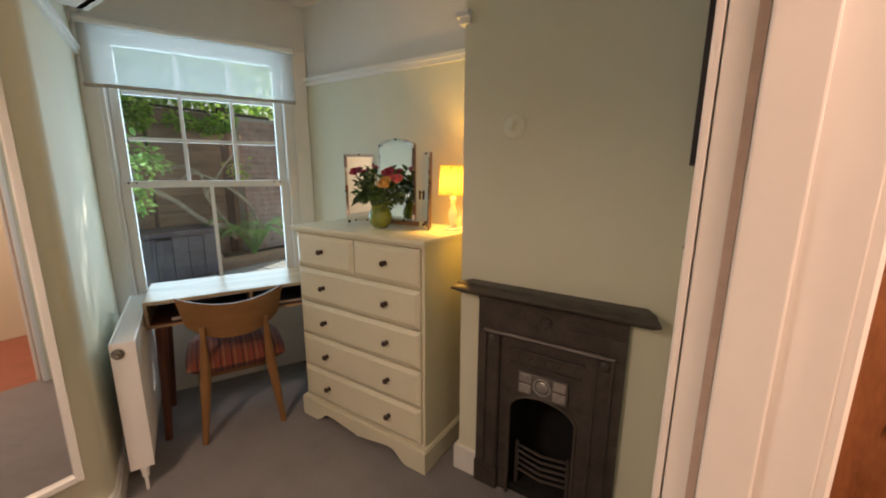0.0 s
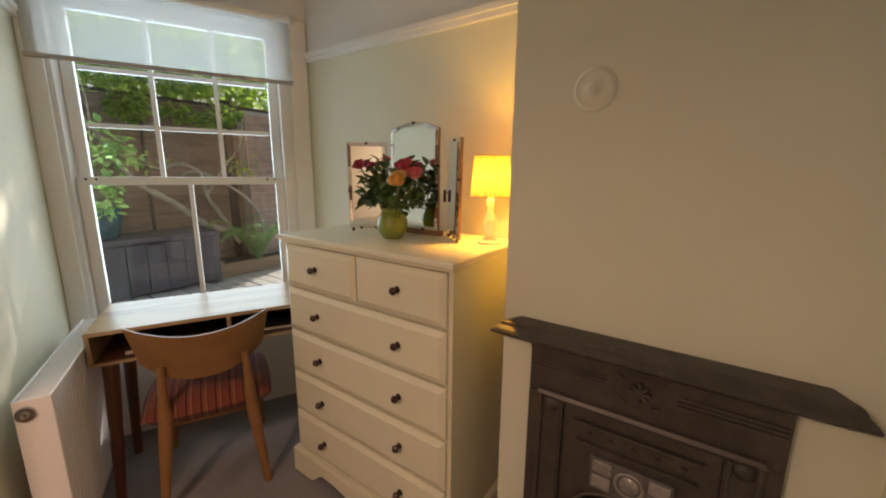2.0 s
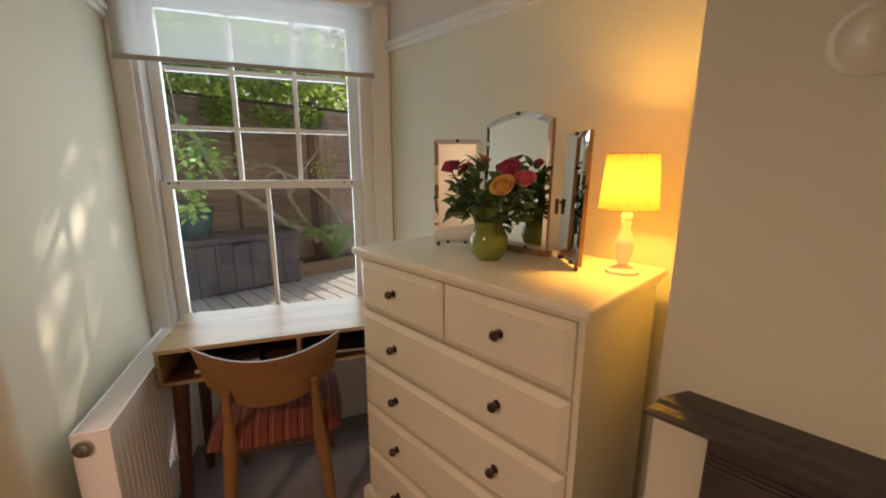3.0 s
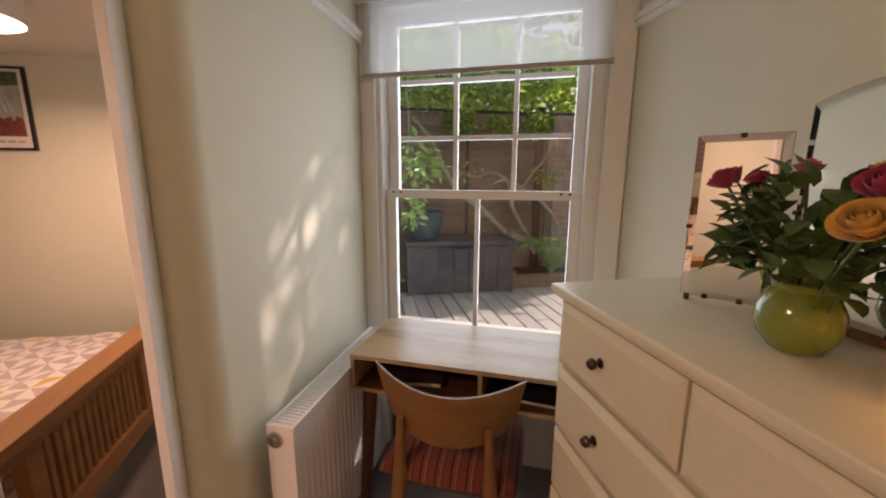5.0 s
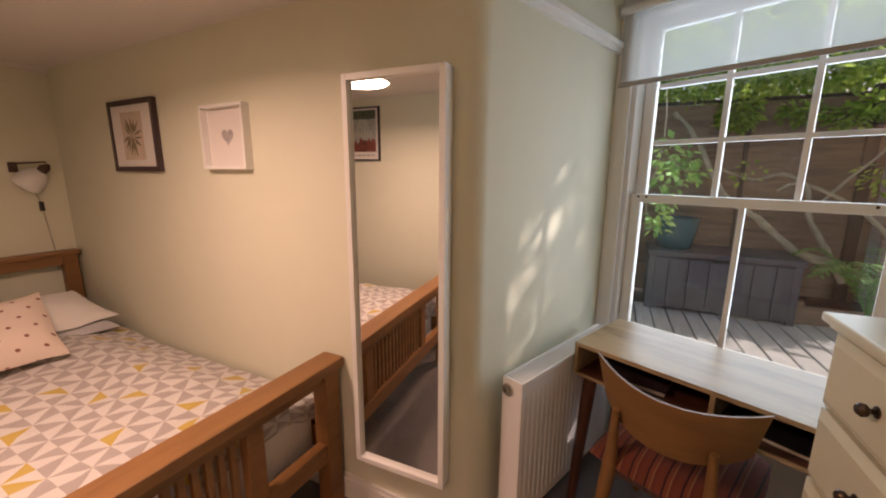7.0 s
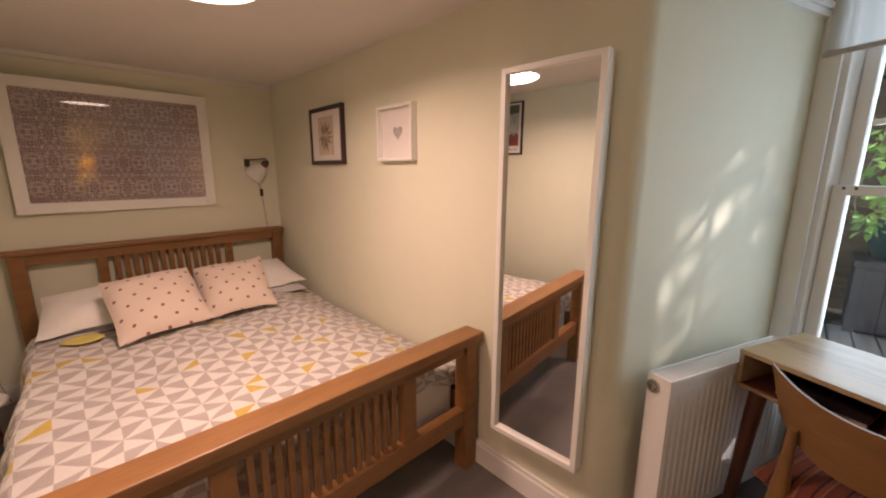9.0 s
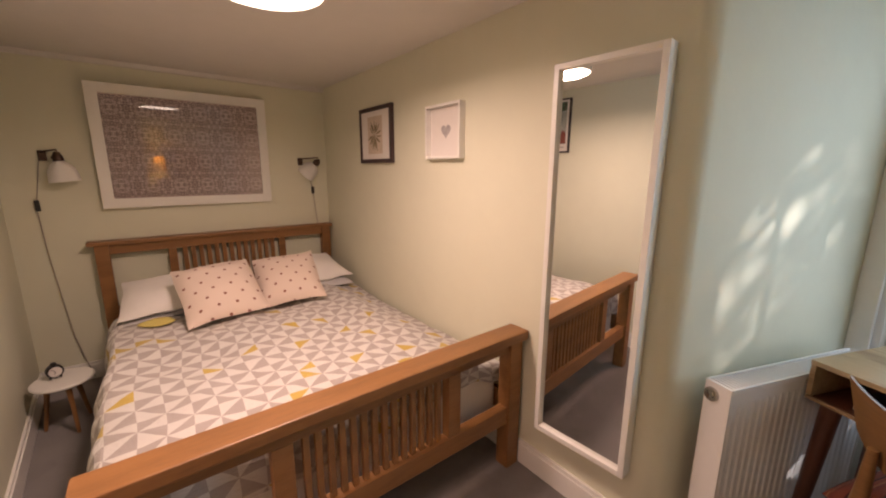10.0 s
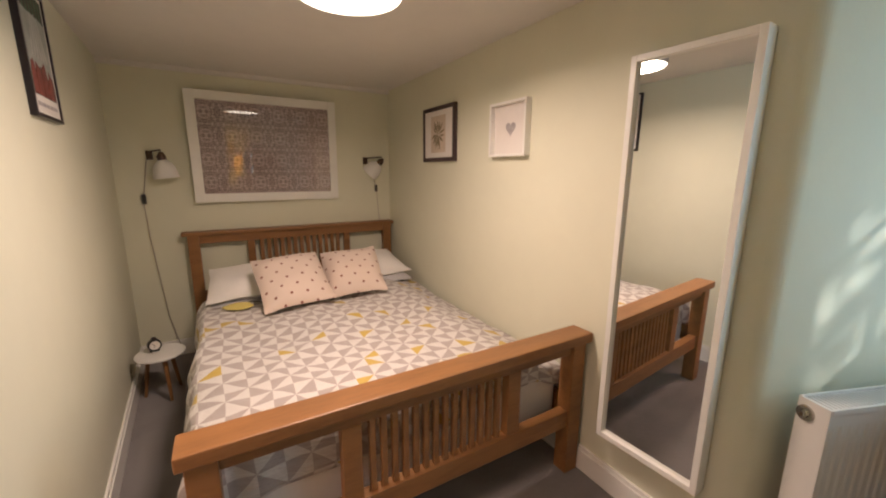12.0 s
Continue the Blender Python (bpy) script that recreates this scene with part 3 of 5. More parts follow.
# ---- desk by the window ----
desk = thing("desk", WIN, "pale mango wood desk with open compartments under the window", "desk")
X0, X1, Y0, Y1 = 0.082, 1.06, -0.645, -0.229
part("desktop", box(X0, X1, Y0, Y1, 0.806, 0.824, 0.002), GLOSSWOOD, desk)
part("compartment_bottom", box(X0, X1, Y0 + 0.004, Y1, 0.672, 0.684, 0.002), GLOSSWOOD, desk)
# thin dark sheets and a dark back make the compartments darker than their edges
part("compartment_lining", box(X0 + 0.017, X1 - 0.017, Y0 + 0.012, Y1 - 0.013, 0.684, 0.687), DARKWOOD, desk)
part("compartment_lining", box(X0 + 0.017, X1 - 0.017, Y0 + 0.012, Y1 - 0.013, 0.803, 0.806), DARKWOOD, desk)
for x in (X0, 0.585, X1 - 0.016):
    part("divider", box(x, x + 0.016, Y0 + 0.004, Y1, 0.688, 0.806, 0.001), GLOSSWOOD, desk)
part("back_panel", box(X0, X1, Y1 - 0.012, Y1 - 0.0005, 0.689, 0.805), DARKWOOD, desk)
for x, sx in ((X0 + 0.06, -0.035), (X1 - 0.06, 0.035)):
    for y, sy in ((Y0 + 0.05, -0.03), (Y1 - 0.05, 0.03)):
        part("leg", tube([(x, y, 0.672), (x + sx, y + sy, 0.0)], [0.030, 0.019], 14), DARKWOOD, desk, "dark tapered splayed leg", smooth=True)


def closed_book(name, m, w, d, h, mat_, label):
    t_ = thing(name, m, label, "book")
    part("cover", box(-w / 2, w / 2, -d / 2, d / 2, 0, 0.003), mat_, t_)
    part("cover", box(-w / 2, w / 2, -d / 2, d / 2, h - 0.003, h), mat_, t_)
    part("pages", box(-w / 2 + 0.003, w / 2 - 0.003, -d / 2 + 0.003, d / 2, 0.003, h - 0.003), PAPER, t_)


closed_book("book", WIN @ pose(0.30, -0.50, 0.688, 0, 0, 8), 0.24, 0.18, 0.022, DARKFRAME, "dark bound book lying in the desk compartment")
closed_book("book", WIN @ pose(0.76, -0.50, 0.688, 0, 0, -5), 0.26, 0.19, 0.018, BLACK, "black notebook lying in the desk compartment")

# ---- chair ----
chair = thing("desk_chair", WIN @ pose(0.49, -0.52, 0), "curved beech chair with a striped red seat at the desk", "chair")


def curved_back():
    """A bent plywood back: an arc in plan, its top edge dipping in the middle."""
    b2 = bmesh.new()
    n, rows_, t_ = 18, 5, 0.011
    grid = []
    for off in (0.0, t_):
        layer = []
        for j in range(rows_):
            v = j / (rows_ - 1)
            row = []
            for i in range(n + 1):
                u = i / n * 2 - 1
                half = 0.268 * (0.88 + 0.12 * v)
                x = half * u
                y = -0.262 + 0.095 * u * u + off - 0.026 * v
                top, low = 0.800 + 0.046 * u * u, 0.600 + 0.075 * abs(u) ** 2.6
                row.append(b2.verts.new((x, y, low + (top - low) * v)))
            layer.append(row)
        grid.append(layer)
    for layer in grid:
        for j in range(rows_ - 1):
            for i in range(n):
                b2.faces.new((layer[j][i], layer[j][i + 1], layer[j + 1][i + 1], layer[j + 1][i]))
    a, b = grid
    for i in range(n):
        b2.faces.new((a[0][i], b[0][i], b[0][i + 1], a[0][i + 1]))
        b2.faces.new((a[-1][i], a[-1][i + 1], b[-1][i + 1], b[-1][i]))
    for j in range(rows_ - 1):
        b2.faces.new((a[j][0], a[j + 1][0], b[j + 1][0], b[j][0]))
        b2.faces.new((a[j][n], b[j][n], b[j + 1][n], a[j + 1][n]))
    return b2


part("backrest", curved_back(), CHAIRWOOD, chair, smooth=True)


def cushion(w, d, h, puff, z, n=14, y_shift=0.0, uv=False, power=3.2):
    """A padded block: rounded outline, domed top and bottom."""
    b2 = bmesh.new()
    layer = b2.loops.layers.uv.new("uv") if uv else None
    rows_ = {}
    for s in (1, -1):
        for j in range(n + 1):
            for i in range(n + 1):
                u, v = i / n * 2 - 1, j / n * 2 - 1
                edge = (1 - abs(u) ** power) * (1 - abs(v) ** power)
                k = max(0.0, edge) ** 0.45
                rim = abs(u) == 1 or abs(v) == 1
                key = (0 if rim else s, i, j)
                if key in rows_:
                    continue
                round_ = 1 - 0.06 * (u * u) * (v * v)
                rows_[key] = b2.verts.new((u * w / 2 * round_, v * d / 2 * round_ + y_shift, z + (0 if rim else s * (h / 2 * k + puff * k * k))))
    def pick(s, i, j):
        return rows_.get((0, i, j)) or rows_[(s, i, j)]
    for s in (1, -1):
        for j in range(n):
            for i in range(n):
                q = [pick(s, i, j), pick(s, i + 1, j), pick(s, i + 1, j + 1), pick(s, i, j + 1)]
                f = b2.faces.new(q if s > 0 else q[::-1])
                if uv:
                    for lp in f.loops:
                        lp[layer].uv = (lp.vert.co.x, lp.vert.co.y)
    return b2


part("seat", cushion(0.53, 0.50, 0.13, 0.014, 0.435, y_shift=0.0), STRIPES, chair, "rust red striped upholstered seat", smooth=True)
part("seat_frame", box(-0.20, 0.20, -0.17, 0.20, 0.345, 0.392, 0.008), CHAIRWOOD, chair)
for s in (-1, 1):
    part("rear_leg", tube([(s * 0.205, -0.262, 0.0), (s * 0.172, -0.238, 0.34), (s * 0.163, -0.236, 0.44), (s * 0.160, -0.240, 0.53), (s * 0.155, -0.248, 0.68)], [0.015, 0.027, 0.027, 0.019, 0.013], 14), CHAIRWOOD, chair, smooth=True)
    part("front_leg", tube([(s * 0.215, 0.23, 0.0), (s * 0.20, 0.20, 0.42)], [0.015, 0.025], 14), CHAIRWOOD, chair, smooth=True)

# ---- radiator ----
rad = thing("radiator", WIN @ pose(-0.002, -1.02, 0, 0, 0, 2.0), "white double panel radiator with a chrome valve cap under the wall", "radiator")
L_ = 0.80
part("end_panel", box(0, 0.092, 0, 0.006, 0.13, 0.762, 0.002), RADWHITE, rad)
part("end_panel", box(0, 0.092, L_ - 0.006, L_, 0.13, 0.762, 0.002), RADWHITE, rad)
part("front_panel", box(0.080, 0.0885, 0.007, L_ - 0.007, 0.135, 0.742, 0.003), RADWHITE, rad)
RIBS = 23
for i in range(RIBS):
    y = 0.024 + i * (L_ - 0.048) / (RIBS - 1)
    rib = lathe([(0.0, 0.165), (0.0085, 0.178), (0.0105, 0.20), (0.0105, 0.675), (0.0085, 0.697), (0.0, 0.71)], 10)
    for v in rib.verts:
        v.co.x = 0.0880 + v.co.x * 0.32
        v.co.y += y
    part("front_rib", rib, RADWHITE, rad, smooth=True)
part("back_panel", box(0.0, 0.01, 0.007, L_ - 0.007, 0.135, 0.742, 0.003), RADWHITE, rad)
for x in (0.0, 0.085):
    part("top_trim", box(x, x + 0.008, 0.007, L_ - 0.007, 0.742, 0.763, 0.002), RADWHITE, rad)
gr = box(0.009, 0.084, 0.008, L_ - 0.008, 0.735, 0.741)
part("grille_base", gr, GRILLE, rad)
slat_me = None
for i in range(50):
    y = 0.016 + i * (L_ - 0.032) / 49
    if slat_me is None:
        o = part("grille_slat", box(0.010, 0.083, -0.0035, 0.0035, 0.741, 0.757), RADWHITE, rad)
        slat_me = o.data
    else:
        o = new("grille_slat", slat_me)
        o.parent = rad
    o.location = (0, y, 0)
cap = part("valve_cap", lathe([(0.0, 0.009), (0.011, 0.012), (0.014, 0.007), (0.024, 0.008), (0.026, 0.0)], 20, m=pose(0.028, 0.0, 0.715, 90)), STEEL, rad, "dark chrome valve cap", smooth=True)
part("valve", lathe([(0.014, 0), (0.016, 0.02), (0.012, 0.03), (0.018, 0.034), (0.018, 0.055), (0.0, 0.058)], 16, m=pose(0.05, 0.02, 0.075)), RADWHITE, rad, "white valve", smooth=True)
part("pipe", tube([(0.05, 0.02, 0.0), (0.05, 0.02, 0.08)], 0.0075, 10), RADWHITE, rad)
part("pipe", tube([(0.05, 0.02, 0.11), (0.05, 0.03, 0.14)], 0.0075, 10), RADWHITE, rad)

# ---- chest of drawers ----
chest = thing("chest_of_drawers", pose(0, 0, 0), "cream painted chest of drawers with bronze knobs in the alcove", "chest of drawers")
CX0, CX1, CY0, CY1 = -1.862, -0.955, 1.642, 2.12
top = box(-1.882, -0.932, 1.606, 2.13, 1.177, 1.201, 0.008, 3)
part("top", top, CREAM, chest)
part("top_moulding", box(-1.876, -0.941, 1.622, 2.125, 1.163, 1.177, 0.005), CREAM, chest)
part("side_panel", box(CX0, CX0 + 0.018, CY0, CY1, 0.125, 1.163), CREAM, chest)
part("side_panel", box(CX1 - 0.018, CX1, CY0, CY1, 0.125, 1.163), CREAM, chest)
part("back_panel", box(CX0 + 0.018, CX1 - 0.018, CY1 - 0.008, CY1, 0.125, 1.163), CREAM, chest)
car = box(CX0 + 0.018, CX1 - 0.018, CY0 + 0.006, CY1 - 0.01, 0.125, 1.163)
part("carcass", car, CREAM, chest)


def drawer(x0, x1, z0, z1, knobs, kz):
    g = 0.0035
    b2 = box(x0 + g, x1 - g, CY0 - 0.014, CY0 + 0.005, z0 + g, z1 - g, 0.002)
    dr = part("drawer", b2, CREAM, chest)
    b3 = bmesh.new()
    a = [b3.verts.new(p) for p in ((x0 + 0.006, CY0 - 0.0142, z0 + 0.006), (x1 - 0.006, CY0 - 0.0142, z0 + 0.006), (x1 - 0.006, CY0 - 0.0142, z1 - 0.006), (x0 + 0.006, CY0 - 0.0142, z1 - 0.006))]
    i_ = 0.026
    b = [b3.verts.new(p) for p in ((x0 + i_, CY0 - 0.024, z0 + i_), (x1 - i_, CY0 - 0.024, z0 + i_), (x1 - i_, CY0 - 0.024, z1 - i_), (x0 + i_, CY0 - 0.024, z1 - i_))]
    for k in range(4):
        b3.faces.new((a[k], a[(k + 1) % 4], b[(k + 1) % 4], b[k]))
    b3.faces.new(b), b3.faces.new(a[::-1])
    part("raised_field", b3, CREAM, dr)
    for x in knobs:
        part("knob", lathe([(0.0, 0.034), (0.009, 0.033), (0.0145, 0.026), (0.013, 0.018), (0.006, 0.012), (0.0055, 0.005), (0.012, 0.003), (0.013, 0.0)], 18, m=pose(x, CY0 - 0.0235, kz, 90)), BRONZE, dr, "dark bronze knob", smooth=True)


MID = -1.395
drawer(CX0 + 0.012, MID, 0.968, 1.161, [-1.634], 1.070)
drawer(MID, CX1 - 0.012, 0.968, 1.161, [-1.175], 1.070)
for z0, z1 in ((0.764, 0.963), (0.557, 0.759), (0.352, 0.552), (0.145, 0.347)):
    drawer(CX0 + 0.012, CX1 - 0.012, z0, z1, [-1.634, -1.175], (z0 + z1) / 2)


def scalloped(x0, x1, y0, y1, zt, arch):
    """A plinth board whose lower edge rises in ogee curves between its feet."""
    n, b2 = 44, bmesh.new()
    cols = []
    for i in range(n + 1):
        u = i / n
        e = min(u, 1 - u)
        if e < 0.13:
            z = 0.0
        elif e < 0.24:
            z = arch * (0.5 - 0.5 * math.cos((e - 0.13) / 0.11 * math.pi))
        else:
            k = (e - 0.24) / 0.26
            z = arch * (1 - 0.45 * (0.5 - 0.5 * math.cos(k * math.pi))) - (0.010 if 0.94 < k else 0.0)
        x = x0 + (x1 - x0) * u
        cols.append([b2.verts.new((x, y, zz)) for y in (y0, y1) for zz in (z, zt)])
    for a, b in zip(cols, cols[1:]):
        b2.faces.new((a[0], b[0], b[1], a[1])), b2.faces.new((a[2], a[3], b[3], b[2]))
        b2.faces.new((a[0], a[2], b[2], b[0])), b2.faces.new((a[1], b[1], b[3], a[3]))
    b2.faces.new((cols[0][0], cols[0][1], cols[0][3], cols[0][2])), b2.faces.new((cols[-1][0], cols[-1][2], cols[-1][3], cols[-1][1]))
    return b2


part("plinth", scalloped(CX0 - 0.018, CX1 + 0.018, CY0 - 0.030, CY0 - 0.008, 0.118, 0.062), CREAM, chest)
part("plinth_side", box(CX1 - 0.003, CX1 + 0.018, CY0 - 0.0075, CY1, 0.0, 0.118, 0.002), CREAM, chest)
part("plinth_side", box(CX0 - 0.018, CX0 + 0.003, CY0 - 0.0075, CY1, 0.0, 0.118, 0.002), CREAM, chest)
part("plinth_moulding", box(CX0 - 0.014, CX1 + 0.014, CY0 - 0.026, CY1, 0.118, 0.130, 0.005), CREAM, chest)

# ---- triple dressing mirror ----
tm = thing("dressing_table_mirror", pose(0, 0, 0), "tall triple dressing table mirror standing on the cream chest", "mirror")
MIRROR_BACK = material("mirror_back", (0.30, 0.16, 0.07), 0.5, vary=0.3, scale=8)


def mirror_plate(name, p0, p1, z0, z1, arch, tilt=2.0):
    """An upright mirror plate between two plan points, its top edge arched."""
    d = Vector((p1[0] - p0[0], p1[1] - p0[1], 0))
    w = d.length
    m = Matrix.Translation((p0[0], p0[1], 0)) @ Matrix.Rotation(math.atan2(d.y, d.x), 4, "Z") @ Matrix.Translation((0, 0, z0)) @ Matrix.Rotation(radians(-tilt), 4, "X") @ Matrix.Translation((0, 0, -z0))
    n = 16

    def outline(inset):
        pts = [(inset, z0 + inset), (w - inset, z0 + inset)]
        for i in range(n + 1):
            u = 1 - i / n
            pts.append((inset + (w - 2 * inset) * u, z1 - inset - arch * (2 * u - 1) ** 2))
        return pts
    def slab(points, y0, y1):
        b2 = bmesh.new()
        a = [b2.verts.new((x, y0, z)) for x, z in points]
        b = [b2.verts.new((x, y1, z)) for x, z in points]
        k = len(points)
        for i in range(k):
            b2.faces.new((a[i], a[(i + 1) % k], b[(i + 1) % k], b[i]))
        b2.faces.new(a[::-1]), b2.faces.new(b)
        return b2
    b2 = slab(outline(0.0), 0.0, 0.012)
    b2.transform(m)
    holder = part(name, b2, MIRROR_BACK, tm, "thin brown backing board")
    b2 = bmesh.new()
    a = [b2.verts.new((x, -0.0005, z)) for x, z in outline(0.001)]
    b = [b2.verts.new((x, -0.0035, z)) for x, z in outline(0.016)]
    k = len(a)
    for i in range(k):
        b2.faces.new((a[i], a[(i + 1) % k], b[(i + 1) % k], b[i]))
    b2.faces.new(b)
    b2.transform(m)
    part("bevelled_glass", b2, SILVER, holder, "bevelled mirror glass")
    for x, z in ((w * 0.5, z1 - 0.003), (w * 0.3, z0 + 0.002), (w * 0.7, z0 + 0.002), (0.003, z0 + (z1 - z0) * 0.45), (w - 0.003, z0 + (z1 - z0) * 0.6)):
        b3 = box(x - 0.006, x + 0.006, -0.006, 0.009, z - 0.005, z + 0.005, 0.002)
        b3.transform(m)
        part("clip", b3, BRONZE, holder, "dark metal clip")
    return holder


mirror_plate("wing", (-1.690, 1.868), (-1.556, 1.976), 1.214, 1.602, 0.0, -2.0)
mirror_plate("centre_plate", (-1.542, 1.990), (-1.262, 1.976), 1.226, 1.684, 0.030, 0.5)
mirror_plate("wing", (-1.246, 2.022), (-1.106, 1.892), 1.214, 1.602, 0.0, 1.0)
part("base_rail", box(-1.545, -1.26, 1.994, 2.018, 1.201, 1.224, 0.004), MIRROR_BACK, tm)
for x, y in ((-1.68, 1.878), (-1.57, 1.968), (-1.23, 2.012), (-1.118, 1.908)):
    part("foot", lathe([(0.006, 0), (0.007, 0.014)], 10, m=pose(x, y, 1.201)), BRONZE, tm)
for x, y in ((-1.549, 1.980), (-1.252, 2.012)):
    part("hinge", lathe([(0.006, 0), (0.006, 0.05)], 10, m=pose(x, y, 1.35)), BRONZE, tm)

# ---- vase of roses ----
vase = thing("flower_vase", pose(-1.395, 1.838, 1.201), "round green glazed vase on the chest", "vase")
prof = [(0.0, 0.0), (0.045, 0.0), (0.052, 0.004), (0.074, 0.032), (0.084, 0.062), (0.080, 0.095), (0.066, 0.122), (0.056, 0.137), (0.060, 0.150), (0.064, 0.154), (0.056, 0.150), (0.050, 0.137), (0.060, 0.118), (0.072, 0.09), (0.072, 0.06), (0.0, 0.02)]
part("body", lathe([(r * 0.77, h * 0.82) for r, h in prof], 32), VASE, vase, smooth=True)
bouquet = thing("bouquet", pose(-1.395, 1.838, 1.208), "bunch of pink, red and apricot roses with dark leaves", "flowers")
rng = random.Random(4)


def leaf_blade(bm, p, d, up, length, width, fold=0.25, layer=None):
    """A pointed leaf of two folded halves with a curved midrib."""
    d = d.normalized()
    side = d.cross(up)
    if side.length < 1e-3:
        side = d.orthogonal()
    side.normalize()
    nrm = side.cross(d).normalized()
    mids, ls, rs = [], [], []
    for k, w in ((0.0, 0.08), (0.22, 0.82), (0.52, 1.0), (0.82, 0.58), (1.0, 0.0)):
        c = p + d * length * k - nrm * length * 0.25 * k * k
        mids.append(bm.verts.new(c))
        ls.append(bm.verts.new(c + side * width / 2 * w + nrm * fold * width / 2 * w))
        rs.append(bm.verts.new(c - side * width / 2 * w + nrm * fold * width / 2 * w))
    for k in range(4):
        bm.faces.new((mids[k], ls[k], ls[k + 1], mids[k + 1]))
        bm.faces.new((mids[k], mids[k + 1], rs[k + 1], rs[k]))


def rose(name, head, size, mat_, tilt):
    """A rose: layered cupped petals on a stem with sepals."""
    st = part("stem", tube([(head[0] * 0.15, head[1] * 0.15, 0.02), (head[0] * 0.45, head[1] * 0.45, head[2] * 0.55), head], 0.0028, 6), STEM, bouquet)
    b2 = bmesh.new()
    for ring, (cnt, rad_, ht, open_, curl) in enumerate(((3, 0.18, 1.08, 0.0, 0.25), (4, 0.34, 1.06, 0.02, 0.25), (5, 0.50, 1.0, 0.08, 0.2), (5, 0.66, 0.9, 0.35, 0.1), (6, 0.80, 0.75, 0.75, 0.0))):
        for k in range(cnt):
            a0 = 2 * math.pi * (k + ring * 0.37) / cnt + rng.uniform(-0.1, 0.1)
            span = 2 * math.pi / cnt * 0.95
            g = []
            for j in range(5):
                v = j / 4
                r = size * rad_ * (0.25 + 0.75 * math.sin(min(1, v * 1.15) * math.pi / 2)) + size * open_ * 0.42 * v ** 3 - size * rad_ * curl * v ** 5
                row = []
                for i in range(5):
                    u = i / 4 * 2 - 1
                    a = a0 + u * span * (0.45 + 0.55 * math.sin(math.pi * min(1.0, v * 0.8 + 0.15)))
                    row.append(b2.verts.new((r * math.cos(a), r * math.sin(a), size * (ht * 1.45 * v - 0.07 * u * u * v) - size * 0.3)))
                g.append(row)
            for j in range(4):
                for i in range(4):
                    b2.faces.new((g[j][i], g[j][i + 1], g[j + 1][i + 1], g[j + 1][i]))
    b2.transform(Matrix.Translation(head) @ pose(0, 0, 0, *tilt))
    part("bloom", b2, mat_, bouquet, name, smooth=True)


rose("deep magenta rose bloom", (-0.150, -0.03, 0.285), 0.027, DEEPROSE, (20, -35, 0))
rose("magenta rosebud", (-0.112, 0.0, 0.285), 0.019, DEEPROSE, (0, -20, 0))
rose("pink rosebud", (-0.022, -0.005, 0.305), 0.021, PINKROSE, (0, 0, 0))
rose("magenta rose bloom", (0.118, -0.055, 0.277), 0.031, DEEPROSE, (38, 14, 0))
rose("apricot rose bloom", (0.130, -0.095, 0.228), 0.034, YELLOWROSE, (48, 8, 0))
rose("pink rose bloom", (0.168, -0.055, 0.248), 0.029, PINKROSE, (32, 22, 0))
rose("apricot rosebud", (0.06, 0.03, 0.30), 0.021, YELLOWROSE, (0, 10, 0))
b2 = bmesh.new()
for i in range(250):
    a, e = rng.uniform(0, 2 * math.pi), rng.uniform(0.1, 1.35)
    r = rng.uniform(0.045, 0.142) * (1.1 if math.cos(a) < 0 else 0.95)
    p = Vector((r * math.cos(a) * math.cos(e * 0.55) * 1.1, r * math.sin(a) * math.cos(e * 0.5) * 0.55, 0.10 + 0.16 * e * rng.uniform(0.55, 1.05)))
    d = Vector((p.x, p.y, rng.uniform(-0.05, 0.12)))
    leaf_blade(b2, p, d, Vector((rng.uniform(-0.3, 0.3), rng.uniform(-0.3, 0.3), 1)), rng.uniform(0.034, 0.056), rng.uniform(0.028, 0.042))
for a, ln in ((3.3, 0.1), (3.0, 0.09), (2.7, 0.08)):
    leaf_blade(b2, Vector((0.11 * math.cos(a), 0.06 * math.sin(a), 0.17)), Vector((math.cos(a), math.sin(a) * 0.4, -0.35)), Vector((0, 0, 1)), ln, 0.05)
tagged(part("foliage", b2, RUBBERLEAF, bouquet, "dark green rose leaves", smooth=True), kind="stuff")

# ---- table lamp ----
tl = thing("table_lamp", pose(-1.015, 1.985, 1.201), "small glass table lamp with a lit pleated yellow shade", "lamp")
part("base", lathe([(0.0, 0.0), (0.045, 0.0), (0.047, 0.008), (0.03, 0.016), (0.012, 0.026), (0.02, 0.05), (0.026, 0.075), (0.022, 0.10), (0.011, 0.13), (0.014, 0.148), (0.009, 0.15), (0.0, 0.152)], 24), OPAL, tl, "pale turned glass base", smooth=True)
part("collar", lathe([(0.013, 0.152), (0.015, 0.164), (0.012, 0.18), (0.0, 0.18)], 16), WHITE, tl)
b2 = bmesh.new()
n = 64
lo = [b2.verts.new(((0.074 + 0.0045 * (i % 2)) * math.cos(2 * math.pi * i / n), (0.074 + 0.0045 * (i % 2)) * math.sin(2 * math.pi * i / n), 0.184)) for i in range(n)]
hi = [b2.verts.new(((0.063 + 0.004 * (i % 2)) * math.cos(2 * math.pi * i / n), (0.063 + 0.004 * (i % 2)) * math.sin(2 * math.pi * i / n), 0.335)) for i in range(n)]
for i in range(n):
    b2.faces.new((lo[i], lo[(i + 1) % n], hi[(i + 1) % n], hi[i]))
part("shade", b2, SHADE, tl, "lit pleated yellow fabric shade")
